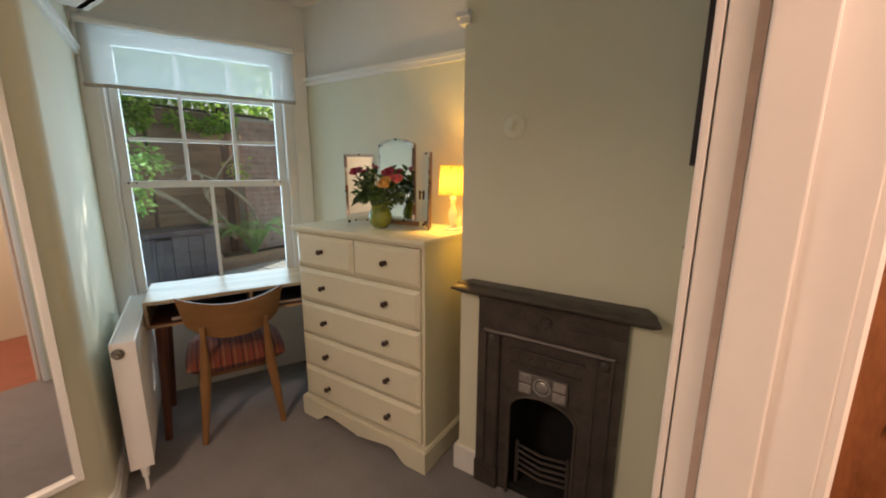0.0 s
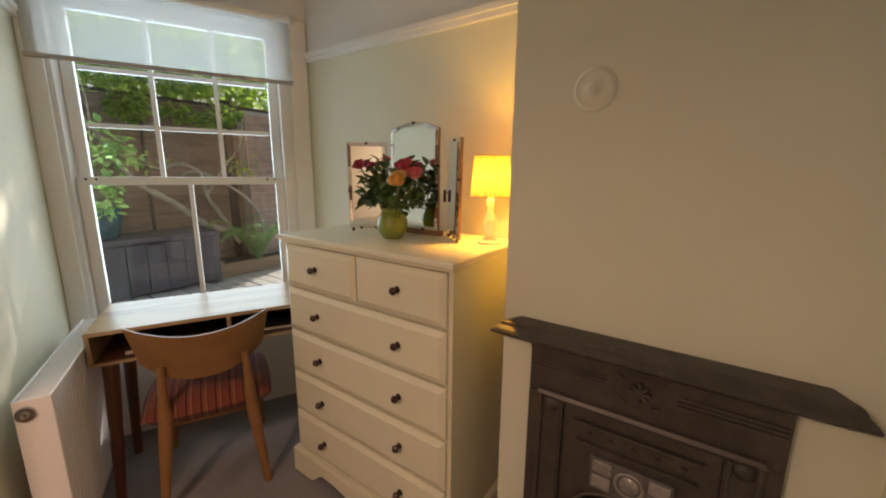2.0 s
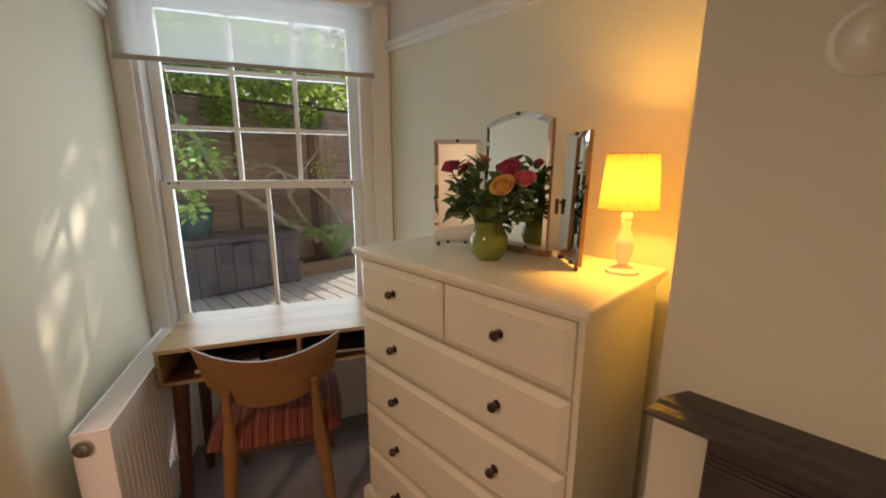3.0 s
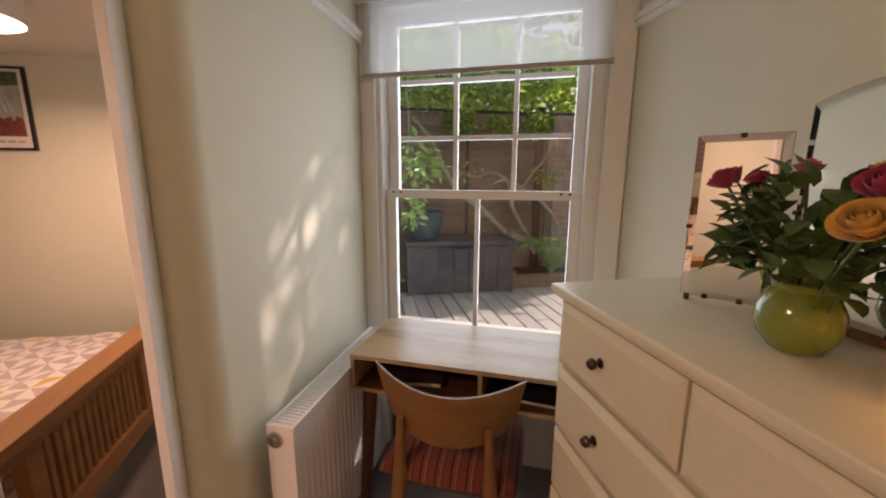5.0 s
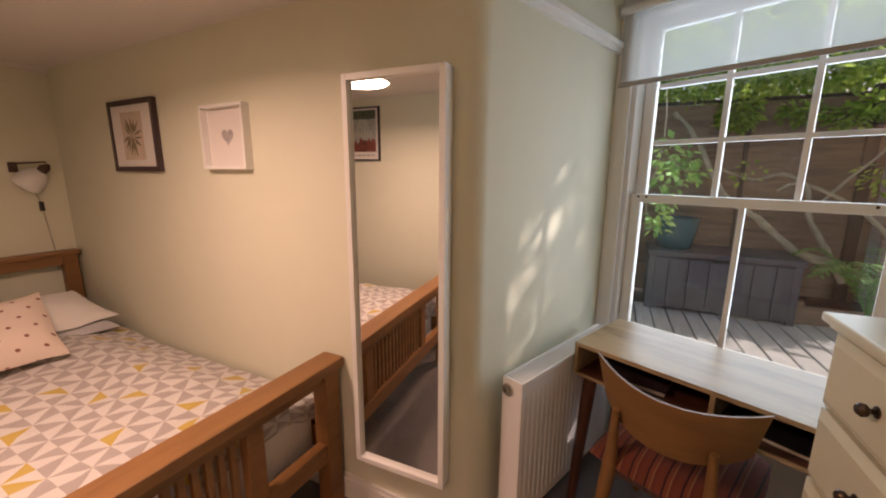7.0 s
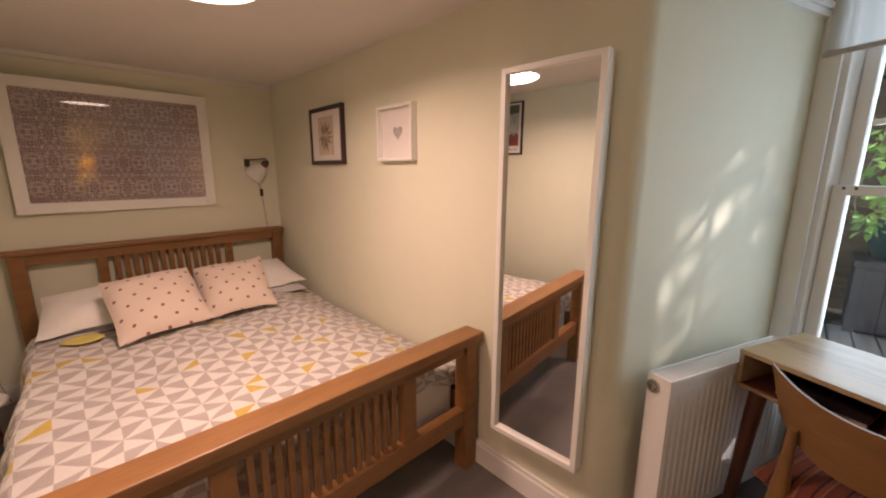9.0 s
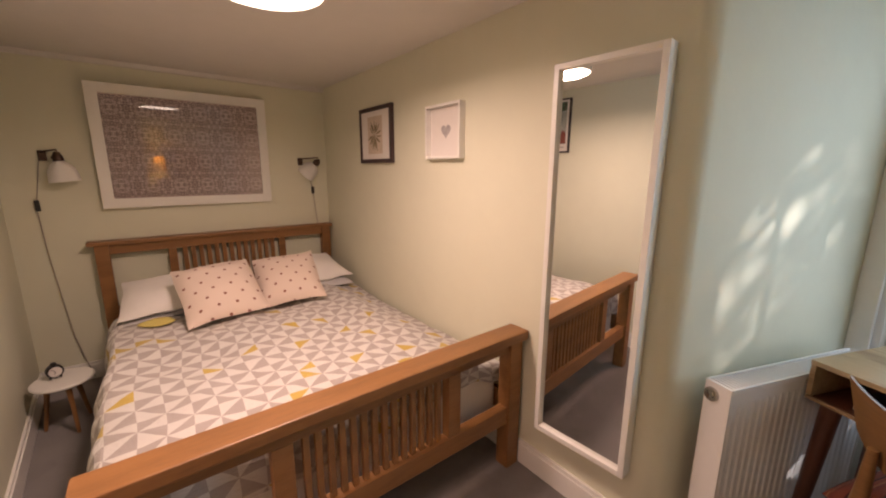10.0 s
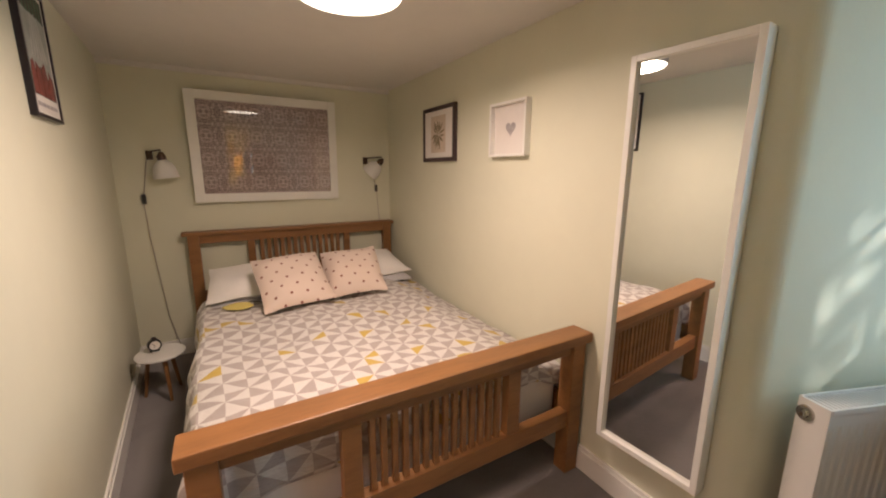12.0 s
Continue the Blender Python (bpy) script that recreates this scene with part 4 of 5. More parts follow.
for r, z in ((0.0795, 0.184), (0.0675, 0.335)):
    part("shade_trim", tube([(r * math.cos(2 * math.pi * i / 40), r * math.sin(2 * math.pi * i / 40), z) for i in range(41)], 0.0016, 6, ends=False), SHADE, tl)
lamp("bulb_light", "POINT", pose(-1.015, 1.985, 1.455), 10.0, (1, 0.57, 0.10), radius=0.022)

# ---- cast iron fireplace ----
fire = thing("fireplace", pose(-0.41, BY, 0), "dark brown cast iron bedroom fireplace with a pewter hood plate", "fireplace")


def fbox(name, x0, x1, d0, d1, z0, z1, bev=0.003, mat_=IRON, label=""):
    """d: how far in front of the breast."""
    return part(name, box(x0, x1, -d1, -d0, z0, z1, bev), mat_, fire, label)


shelf = extrude_profile([(0.0, 0.962), (-0.045, 0.962), (-0.060, 0.967), (-0.066, 0.975), (-0.080, 0.978), (-0.086, 0.985), (-0.100, 0.988), (-0.108, 0.994), (-0.108, 1.000), (-0.098, 1.006), (-0.080, 1.012), (-0.072, 1.020), (-0.066, 1.022), (0.0, 1.022)], -0.40, 0.40)
for v in shelf.verts:
    k = abs(v.co.x) / 0.40
    v.co.x *= (0.87 + 0.13 * min(1, -v.co.y / 0.108)) * 1.035
part("mantel_shelf", shelf, IRON, fire, "dark moulded iron mantel shelf")
fbox("jamb", -0.31, -0.20, 0, 0.030, 0.0, 0.80)
fbox("jamb", 0.20, 0.31, 0, 0.030, 0.0, 0.80)
fbox("foot_block", -0.315, -0.195, 0, 0.036, 0.0, 0.115, 0.004)
fbox("foot_block", 0.195, 0.315, 0, 0.036, 0.0, 0.115, 0.004)
fbox("frieze", -0.31, 0.31, 0, 0.028, 0.80, 0.962)
for z in (0.888, 0.900, 0.912):
    for x0, x1 in ((-0.305, -0.085), (0.085, 0.305)):
        fbox("reed", x0, x1, 0.027, 0.034, z - 0.004, z + 0.004, 0.002)
fbox("frieze_moulding", -0.31, 0.31, 0.027, 0.036, 0.944, 0.958, 0.004)
part("moulded_arch", extrude_profile([(-0.026, 0.792), (-0.040, 0.797), (-0.046, 0.806), (-0.040, 0.816), (-0.026, 0.820)], -0.275, 0.275), IRON, fire)
for s in (-1, 1):
    fbox("jamb_moulding", min(s * 0.262, s * 0.275), max(s * 0.262, s * 0.275), 0.029, 0.042, 0.12, 0.80, 0.004)
    fbox("jamb_bead", min(s * 0.205, s * 0.215), max(s * 0.205, s * 0.215), 0.029, 0.036, 0.12, 0.79, 0.003)
    part("corner_boss", lathe([(0.0, 0.012), (0.012, 0.010), (0.022, 0.004), (0.024, 0.0)], 14, m=pose(s * 0.238, -0.030, 0.772, 90)), IRON, fire, smooth=True)
# floral ornament in the middle of the frieze
for i in range(8):
    a = i * math.pi / 4
    part("petal", box(-0.005, 0.005, -0.040, -0.027, 0.006, 0.030, 0.004, m=Matrix.Translation((0, 0, 0.895)) @ Matrix.Rotation(a, 4, "Y")), IRON, fire)
part("flower_boss", lathe([(0.0, 0.014), (0.006, 0.012), (0.009, 0.0)], 12, m=pose(0, -0.027, 0.895, 90)), IRON, fire)
for i, (x, z) in enumerate(((-0.04, 0.86), (0.04, 0.86), (-0.05, 0.93), (0.05, 0.93), (0, 0.845))):
    part("leaf_ornament", box(-0.012, 0.012, -0.036, -0.027, -0.004, 0.004, 0.003, m=Matrix.Translation((x, 0, z)) @ Matrix.Rotation(0.6 * (-1) ** i, 4, "Y")), IRON, fire)
# inner register plate with hood
fbox("inner_plate", -0.20, 0.20, 0.0, 0.014, 0.538, 0.80)
fbox("inner_side", -0.20, -0.146, 0.0, 0.014, 0.0, 0.538)
fbox("inner_side", 0.146, 0.20, 0.0, 0.014, 0.0, 0.538)
fbox("hood_moulding", -0.165, 0.165, 0.013, 0.032, 0.735, 0.748, 0.004)
fbox("hood_moulding", -0.155, 0.155, 0.013, 0.026, 0.672, 0.682, 0.003)
for x in (-0.12, -0.06, 0.0, 0.06, 0.12):
    part("stud", lathe([(0.0, 0.009), (0.006, 0.007), (0.008, 0.0)], 10, m=pose(x, -0.014, 0.708, 90)), IRON, fire, smooth=True)
plate = fbox("hood_plate", -0.108, 0.108, 0.012, 0.030, 0.546, 0.652, 0.004, PEWTERSHADE, "pewter coloured ornamental plate")
part("ring", tube([(0.036 * math.cos(2 * math.pi * i / 28), -0.031, 0.6015 + 0.036 * math.sin(2 * math.pi * i / 28)) for i in range(29)], 0.004, 6, ends=False), PEWTER, plate)
part("medallion", lathe([(0.0, 0.006), (0.018, 0.004), (0.026, 0.0)], 20, m=pose(0, -0.030, 0.6015, 90)), PEWTER, plate, smooth=True)
for x0, x1 in ((-0.10, -0.048), (0.048, 0.10)):
    for z0, z1 in ((0.557, 0.597), (0.606, 0.646)):
        part("relief_panel", box(x0, x1, -0.0345, -0.0295, z0, z1, 0.004), PEWTER, plate)
# arched opening edge
n = 18
pts = [(0.148 * math.cos(math.pi * i / n), -0.018, 0.452 + 0.086 * math.sin(math.pi * i / n)) for i in range(n + 1)]
part("arch_rim", tube([(0.148, -0.018, 0.0)] + pts + [(-0.148, -0.018, 0.0)], 0.007, 8), IRON, fire, smooth=True)
b2 = bmesh.new()
for s in (-1, 1):
    for i in range(n // 2):
        a0, a1 = math.pi / 2 * i / (n // 2), math.pi / 2 * (i + 1) / (n // 2)
        q = [(s * 0.148 * math.cos(a0), 0.452 + 0.086 * math.sin(a0)), (s * 0.148 * math.cos(a1), 0.452 + 0.086 * math.sin(a1)), (s * 0.148, 0.452 + 0.086 * math.sin(a1)), (s * 0.148, 0.452 + 0.086 * math.sin(a0))]
        f0 = [b2.verts.new((x, -0.013, z)) for x, z in q]
        f1 = [b2.verts.new((x, -0.001, z)) for x, z in q]
        b2.faces.new(f0), b2.faces.new(f1[::-1])
        for k in range(4):
            try:
                b2.faces.new((f0[k], f0[(k + 1) % 4], f1[(k + 1) % 4], f1[k]))
            except ValueError:
                pass
part("spandrel", b2, IRON, fire)
part("fireback", box(-0.188, 0.188, 0.27, 0.283, 0.0, 0.595), SOOT, fire, "sooty black fireback")
part("firebox_cheek", box(-0.189, -0.165, 0.002, 0.27, 0.0, 0.595), SOOT, fire)
part("firebox_cheek", box(0.165, 0.189, 0.002, 0.27, 0.0, 0.595), SOOT, fire)
part("firebox_throat", box(-0.165, 0.165, 0.002, 0.27, 0.56, 0.595), SOOT, fire)
part("hearth_bed", box(-0.165, 0.165, 0.002, 0.27, 0.0, 0.03), SOOT, fire)
for i in range(5):
    part("grate_bar", tube([(-0.12, 0.035, 0.11 + 0.032 * i), (0.0, 0.012, 0.11 + 0.032 * i), (0.12, 0.035, 0.11 + 0.032 * i)], 0.006, 8), IRON, fire, smooth=True)
for x in (-0.12, 0.12):
    part("grate_post", box(x - 0.008, x + 0.008, 0.028, 0.044, 0.03, 0.255, 0.003), IRON, fire)
ros = thing("ceiling_rose_disc", pose(-0.598, BY, 1.69), "round plate painted over on the chimney breast", "wall plate")
part("disc", lathe([(0.055, 0.0), (0.055, 0.006), (0.046, 0.012), (0.042, 0.010), (0.020, 0.014), (0.012, 0.022), (0.0, 0.023)], 32, m=pose(0, 0, 0, 90)), WALL, ros, smooth=True)
part("hole", lathe([(0.005, 0.0), (0.007, 0.0245), (0.0, 0.0245)], 14, m=pose(0, 0, 0, 90)), WALL, ros)

# light switch on the door wall
sw = thing("light_switch", Matrix.Translation((0.043, 1.10, 1.367)) @ pose(0, 0, 0, 0, 0, -2), "small chrome light switch on the door wall", "light switch")
part("plate", box(-0.003, 0.0, -0.007, 0.007, -0.007, 0.007, 0.001), material("brown_metal", (0.16, 0.10, 0.07), 0.45, 0.6), sw)
part("toggle", lathe([(0.004, 0), (0.004, 0.004), (0.0, 0.006)], 12, m=pose(-0.003, 0, 0, 0, -90, 0)), STEEL, sw, "chrome toggle", smooth=True)


# ---- framed pictures ----
def framed(name, m, w, h, depth, bar, frame_mat, label, mount=MOUNT, inset=0.006):
    """A picture hanging on a wall: local x runs along the wall, y points into the room, z up from its centre."""
    t_ = thing(name, m, label, "picture")
    for x0, x1, z0, z1 in ((-w / 2, -w / 2 + bar, -h / 2, h / 2), (w / 2 - bar, w / 2, -h / 2, h / 2), (-w / 2 + bar, w / 2 - bar, h / 2 - bar, h / 2), (-w / 2 + bar, w / 2 - bar, -h / 2, -h / 2 + bar)):
        part("frame_bar", box(x0, x1, 0.001, depth, z0, z1, 0.0015), frame_mat, t_)
    part("mount", box(-w / 2 + bar, w / 2 - bar, 0.001, depth - inset, -h / 2 + bar, h / 2 - bar), mount, t_)
    return t_, depth - inset


def flat(name, points, y, mat_, parent, label=""):
    b2 = bmesh.new()
    vs = [b2.verts.new((x, y, z)) for x, z in points]
    b2.faces.new(vs)
    vs2 = [b2.verts.new((x, y - 0.0012, z)) for x, z in points]
    b2.faces.new(vs2[::-1])
    k = len(points)
    for i in range(k):
        b2.faces.new((vs[i], vs[(i + 1) % k], vs2[(i + 1) % k], vs2[i]))
    return part(name, b2, mat_, parent, label)


# on the wall beside the bed: local x along the wall
SIDE = BED @ pose(0, 0, 0, 0, 0, -90)      # local x -> -y of the bed's frame, local y -> +x
tree, y = framed("framed_leaf_print", SIDE @ pose(1.400, 0.001, 1.730), 0.465, 0.390, 0.028, 0.028, DARKFRAME, "olive leaf print in a dark brown frame beside the bed")
flat("paper", [(-0.105, -0.13), (0.105, -0.13), (0.105, 0.13), (-0.105, 0.13)], y + 0.002, PAPER, tree)
b2 = bmesh.new()
rng = random.Random(8)
for i in range(15):
    t_ = 2 * math.pi * i / 15 + rng.uniform(-0.1, 0.1)
    r0, r1 = 0.018, rng.uniform(0.085, 0.115)
    bend = rng.uniform(-0.35, 0.35)
    pts = [(r * 0.92 * math.cos(t_ + bend * (r - r0) / r1), y + 0.0035, r * 1.05 * math.sin(t_ + bend * (r - r0) / r1)) for r in (r0, (r0 + r1) / 2, r1)]
    tube(pts, [0.0015, rng.uniform(0.006, 0.011), 0.002], 5, b2)
tube([(0, y + 0.0035, -0.105), (0.003, y + 0.0035, -0.01), (0, y + 0.0035, 0.04)], [0.004, 0.006, 0.002], 6, b2)
for v in b2.verts:
    v.co.y = y + 0.0032 + (v.co.y - y - 0.0035) * 0.15
part("leaf_drawing", b2, OLIVEINK, tree, "olive brown drawn leaves")
heart, y = framed("framed_heart_print", SIDE @ pose(0.595, 0.001, 1.696), 0.312, 0.296, 0.045, 0.014, WHITE, "small grey heart print in a white box frame beside the bed", inset=0.034)
pts = []
for i in range(40):
    a = 2 * math.pi * i / 40
    pts.append((0.0026 * 16 * math.sin(a) ** 3, 0.0026 * (13 * math.cos(a) - 5 * math.cos(2 * a) - 2 * math.cos(3 * a) - math.cos(4 * a)) + 0.005))
flat("heart", pts, y + 0.002, GREYINK, heart, "grey heart")

# poster on the door wall at the bed's foot
ENT = pose(0.007, 0, 0, 0, 0, 90)     # local x -> +y, local y -> -x
poster, y = framed("framed_poster", ENT @ pose(-1.05, 0.001, 1.885) @ Matrix.Diagonal((1.2, 1.0, 1.055, 1.0)), 0.29, 0.45, 0.022, 0.013, BLACKFRAME, "green and red poster in a black frame by the door", mount=MOUNT)
flat("field", [(-0.113, -0.150), (0.113, -0.150), (0.113, 0.196), (-0.113, 0.196)], y + 0.0014, BLUEINK, poster, "grey green printed field")
flat("green_band", [(-0.113, 0.120), (-0.02, 0.132), (0.05, 0.120), (0.113, 0.128), (0.113, 0.196), (-0.113, 0.196)], y + 0.0020, GREENINK, poster)
rng = random.Random(3)
for i in range(7):
    x = -0.095 + i * 0.032
    flat("trunk", [(x - 0.006, 0.125), (x + 0.006, 0.125), (x + 0.004, 0.194), (x - 0.004, 0.194)], y + 0.0026, INK, poster)
for i in range(6):
    x = -0.06 + i * 0.024
    flat("pale_streak", [(x * 0.5 - 0.003, 0.12), (x * 0.5 + 0.003, 0.12), (x * 1.2 + 0.007, -0.02), (x * 1.2 - 0.007, -0.02)], y + 0.0022, PALEINK, poster)
for i in range(15):
    x = -0.098 + i * 0.014
    h = rng.uniform(0.07, 0.12)
    w = rng.uniform(0.010, 0.016)
    flat("red_shape", [(x - w, -0.148), (x + w, -0.148), (x + w * 0.9, -0.148 + h * 0.7), (x + w * 0.3, -0.148 + h), (x - w * 0.5, -0.15 + h * 0.95), (x - w, -0.148 + h * 0.6)], y + 0.0026 + 0.0004 * (i % 4), REDINK if i % 4 else INK, poster)
for i in range(5):
    flat("lettering_bar", [(-0.10 + i * 0.042, -0.185), (-0.068 + i * 0.042, -0.185), (-0.068 + i * 0.042, -0.172), (-0.10 + i * 0.042, -0.172)], y + 0.0016, GREYINK, poster)

# teacup print on the door wall by the chimney breast
DW = Matrix.Translation((0.049, 1.485, 1.82)) @ pose(0, 0, 0, 0, 0, 90 - 1.8)
cups, y = framed("framed_teacup_print", DW, 0.54, 0.60, 0.014, 0.020, BLACKFRAME, "rows of small teacups printed in a black frame", mount=MOUNT)
rng = random.Random(5)
for r in range(7):
    for c in range(6):
        x, z, s = -0.190 + c * 0.076, 0.222 - r * 0.073, 0.0155
        pts = [(x - s, z + s * 0.6), (x + s, z + s * 0.6)] + [(x + s * 0.95 * math.cos(a), z + s * 0.5 + s * 1.1 * math.sin(a)) for a in [-k * math.pi / 8 for k in range(1, 8)]]
        flat("cup", pts, y + 0.0015, GREYINK if (r * 2 + c) % 5 else INK, cups)


# ---- tall wall mirror ----
tall = thing("wall_mirror", pose(-1.9, 0.377, 1.098, 0, 0, -90.1), "tall rectangular mirror in a white wooden frame", "mirror")
MW, MH, MD = 0.410, 1.566, 0.045
for x0, x1, z0, z1 in ((-MW / 2, -MW / 2 + 0.023, -MH / 2, MH / 2), (MW / 2 - 0.023, MW / 2, -MH / 2, MH / 2), (-MW / 2 + 0.023, MW / 2 - 0.023, MH / 2 - 0.023, MH / 2), (-MW / 2 + 0.023, MW / 2 - 0.023, -MH / 2, -MH / 2 + 0.023)):
    part("frame_bar", box(x0, x1, 0.0, MD + 0.018, z0, z1, 0.002), WHITE, tall)
part("mirror_glass", box(-MW / 2 + 0.023, MW / 2 - 0.023, MD - 0.012, MD, -MH / 2 + 0.023, MH / 2 - 0.023), SILVER, tall, "clear mirror glass")

# ---- large framed textile over the bed ----
HEADM = BED @ pose(0, -2.41, 0)
tap, y = framed("framed_textile", HEADM @ pose(1.064, 0.026, 1.632, -1.1, 0, 1.8), 1.104, 0.828, 0.026, 0.066, WHITE, "brown patterned textile in a wide white frame over the bed", mount=TEXTILE, inset=0.006)

# ---- ceiling lamp ----
cl = thing("ceiling_lamp", pose(-0.973, -0.397, 0), "round white ceiling lamp, lit", "lamp")
part("rim", lathe([(0.196, 2.080), (0.196, CEIL_LOW - 0.001), (0.191, CEIL_LOW - 0.001), (0.191, 2.080), (0.196, 2.080)], 48, caps=False), WHITE, cl, smooth=True)
part("diffuser", lathe([(0.0, 2.084), (0.12, 2.083), (0.175, 2.085), (0.1905, 2.090), (0.1905, 2.105), (0.0, 2.105)], 48), DIFFUSER, cl, "glowing white diffuser", smooth=True)
glow = lamp("ceiling_glow", "AREA", pose(-0.973, -0.397, 2.078), 24.3, (1, 0.72, 0.57), size=0.35, spread=166)
glow.data.shape = "DISK"
lamp("hall_glow", "AREA", pose(0.75, 0.6, 2.45), 37, (1, 0.62, 0.48), size=0.5)
lamp("window_daylight", "AREA", WIN @ pose(0.47, 0.205, 1.50, -90, 0, 0), 21.5, (0.60, 0.83, 1.0), size=0.96, size_y=1.46)

# ---- wall lamps ----
def wall_lamp(name, x, z, reach, turn, tilt, label):
    """A small bracket lamp: wall plate, hinged arm, holder, opal shade, cable with a switch."""
    t_ = thing(name, HEADM @ pose(x, 0, z), label, "wall lamp")
    part("wall_plate", box(-0.020, 0.020, 0.0, 0.020, -0.032, 0.032, 0.004), BRONZE, t_)
    tip = Vector((reach * math.cos(turn), 0.02 + reach * math.sin(turn), 0.012))
    part("arm", tube([(0, 0.016, 0.015), (0, 0.03, 0.024), tip + Vector((0, 0, 0.024)), tip], 0.0055, 8), BRONZE, t_, smooth=True)
    part("joint", lathe([(0.0, -0.016), (0.016, -0.012), (0.018, 0.008), (0.0, 0.014)], 14, m=Matrix.Translation(tip)), BRONZE, t_, smooth=True)
    hang = Matrix.Translation(tip + Vector((0, 0.004, -0.005))) @ pose(0, 0, 0, *tilt)
    part("holder", lathe([(0.014, 0.006), (0.022, 0.0), (0.027, -0.014), (0.028, -0.044), (0.016, -0.046)], 18, m=hang, caps=False), BRONZE, t_, smooth=True)
    part("thumb_screw", lathe([(0.0, 0.012), (0.007, 0.011), (0.008, 0.003), (0.003, 0.0)], 12, m=hang @ pose(0.020, 0, -0.018, 0, 90, 0)), BRONZE, t_, smooth=True)
    part("shade", lathe([(0.027, -0.042), (0.034, -0.050), (0.052, -0.066), (0.068, -0.094), (0.076, -0.130), (0.080, -0.172), (0.076, -0.172), (0.071, -0.130), (0.063, -0.097), (0.048, -0.070), (0.025, -0.046)], 32, m=hang, caps=False), OPAL, t_, "white opal glass shade, unlit", smooth=True)
    return t_, tip


wl, tip = wall_lamp("wall_lamp", 1.868, 1.568, 0.10, radians(140), (0, 6, 0), "bronze bracket lamp with a white glass shade over the bedside stool")
cable = [(0.012, 0.016, 0.0), (0.028, 0.014, -0.07), (0.064, 0.012, -0.28), (0.072, 0.012, -0.36), (0.062, 0.012, -0.64), (0.038, 0.012, -0.95), (0.016, 0.015, -1.23), (-0.020, 0.02, -1.42), (-0.05, 0.03, -1.55)]
part("cable", tube(cable, 0.003, 6), material("braided_cable", (0.35, 0.31, 0.27), 0.7), wl, "grey braided cable", smooth=True)
part("cable_switch", box(0.055, 0.079, 0.004, 0.022, -0.352, -0.282, 0.004), BLACK, wl, "black cable switch")
wl2, tip = wall_lamp("wall_lamp", 0.243, 1.556, 0.150, radians(155), (-28, -38, 0), "bronze bracket lamp with a white glass shade by the corner")
part("cable", tube([(-0.06, 0.03, -0.12), (-0.096, 0.014, -0.22), (-0.103, 0.012, -0.30), (-0.110, 0.012, -0.40), (-0.123, 0.012, -0.55), (-0.125, 0.012, -0.7)], 0.003, 6), material("braided_cable_pale", (0.40, 0.36, 0.31), 0.7), wl2, smooth=True)
part("cable_switch", box(-0.110, -0.086, 0.006, 0.022, -0.285, -0.222, 0.004), BLACK, wl2, "black cable switch")

# ---- bed ----
bed = thing("bed", BED, "oak slatted double bed with a made-up duvet", "bed")
for x0 in (0.030, 1.532):
    part("foot_post", box(x0, x0 + 0.082, -0.040, 0.036, 0.0, 0.684, 0.004), OAK, bed)
part("foot_cap", box(0.012, 1.632, -0.060, 0.056, 0.684, 0.730, 0.006), OAK, bed)
part("foot_rail", box(0.112, 1.532, -0.024, 0.020, 0.630, 0.684, 0.003), OAK, bed)
part("foot_rail", box(0.112, 1.532, -0.026, 0.024, 0.250, 0.338, 0.004), OAK, bed)
for x0 in (0.412, 1.118):
    part("foot_upright", box(x0, x0 + 0.068, -0.024, 0.020, 0.338, 0.630, 0.003), OAK, bed)
for i in range(14):
    x = 0.480 + (i + 1) * (1.118 - 0.480) / 15
    part("foot_slat", box(x - 0.0115, x + 0.0115, -0.014, 0.008, 0.338, 0.630, 0.003), OAK, bed)
for x0 in (0.036, 1.622):
    part("head_post", box(x0, x0 + 0.078, -2.375, -2.313, 0.0, 0.968, 0.004), OAK, bed)
part("head_cap", box(0.018, 1.734, -2.395, -2.298, 0.968, 0.996, 0.005), OAK, bed)
part("head_rail", box(0.114, 1.622, -2.362, -2.325, 0.902, 0.968, 0.003), OAK, bed)
part("head_rail", box(0.114, 1.622, -2.362, -2.325, 0.42, 0.52, 0.003), OAK, bed)
for x0 in (0.442, 1.236):
    part("head_upright", box(x0, x0 + 0.055, -2.360, -2.327, 0.52, 0.902, 0.003), OAK, bed)
for i in range(13):
    x = 0.497 + (i + 1) * (1.236 - 0.497) / 14
    part("head_slat", box(x - 0.016, x + 0.016, -2.354, -2.333, 0.52, 0.902, 0.003), OAK, bed)
for x0 in (0.040, 1.588):
    part("side_rail", box(x0, x0 + 0.028, -2.313, -0.041, 0.262, 0.375, 0.003), OAK, bed)
mattress = tagged(part("mattress", box(0.070, 1.587, -2.29, -0.094, 0.255, 0.50, 0.035, 4), LINEN, None, smooth=True), "white mattress on the bed", "mattress")
mattress.matrix_world = BED


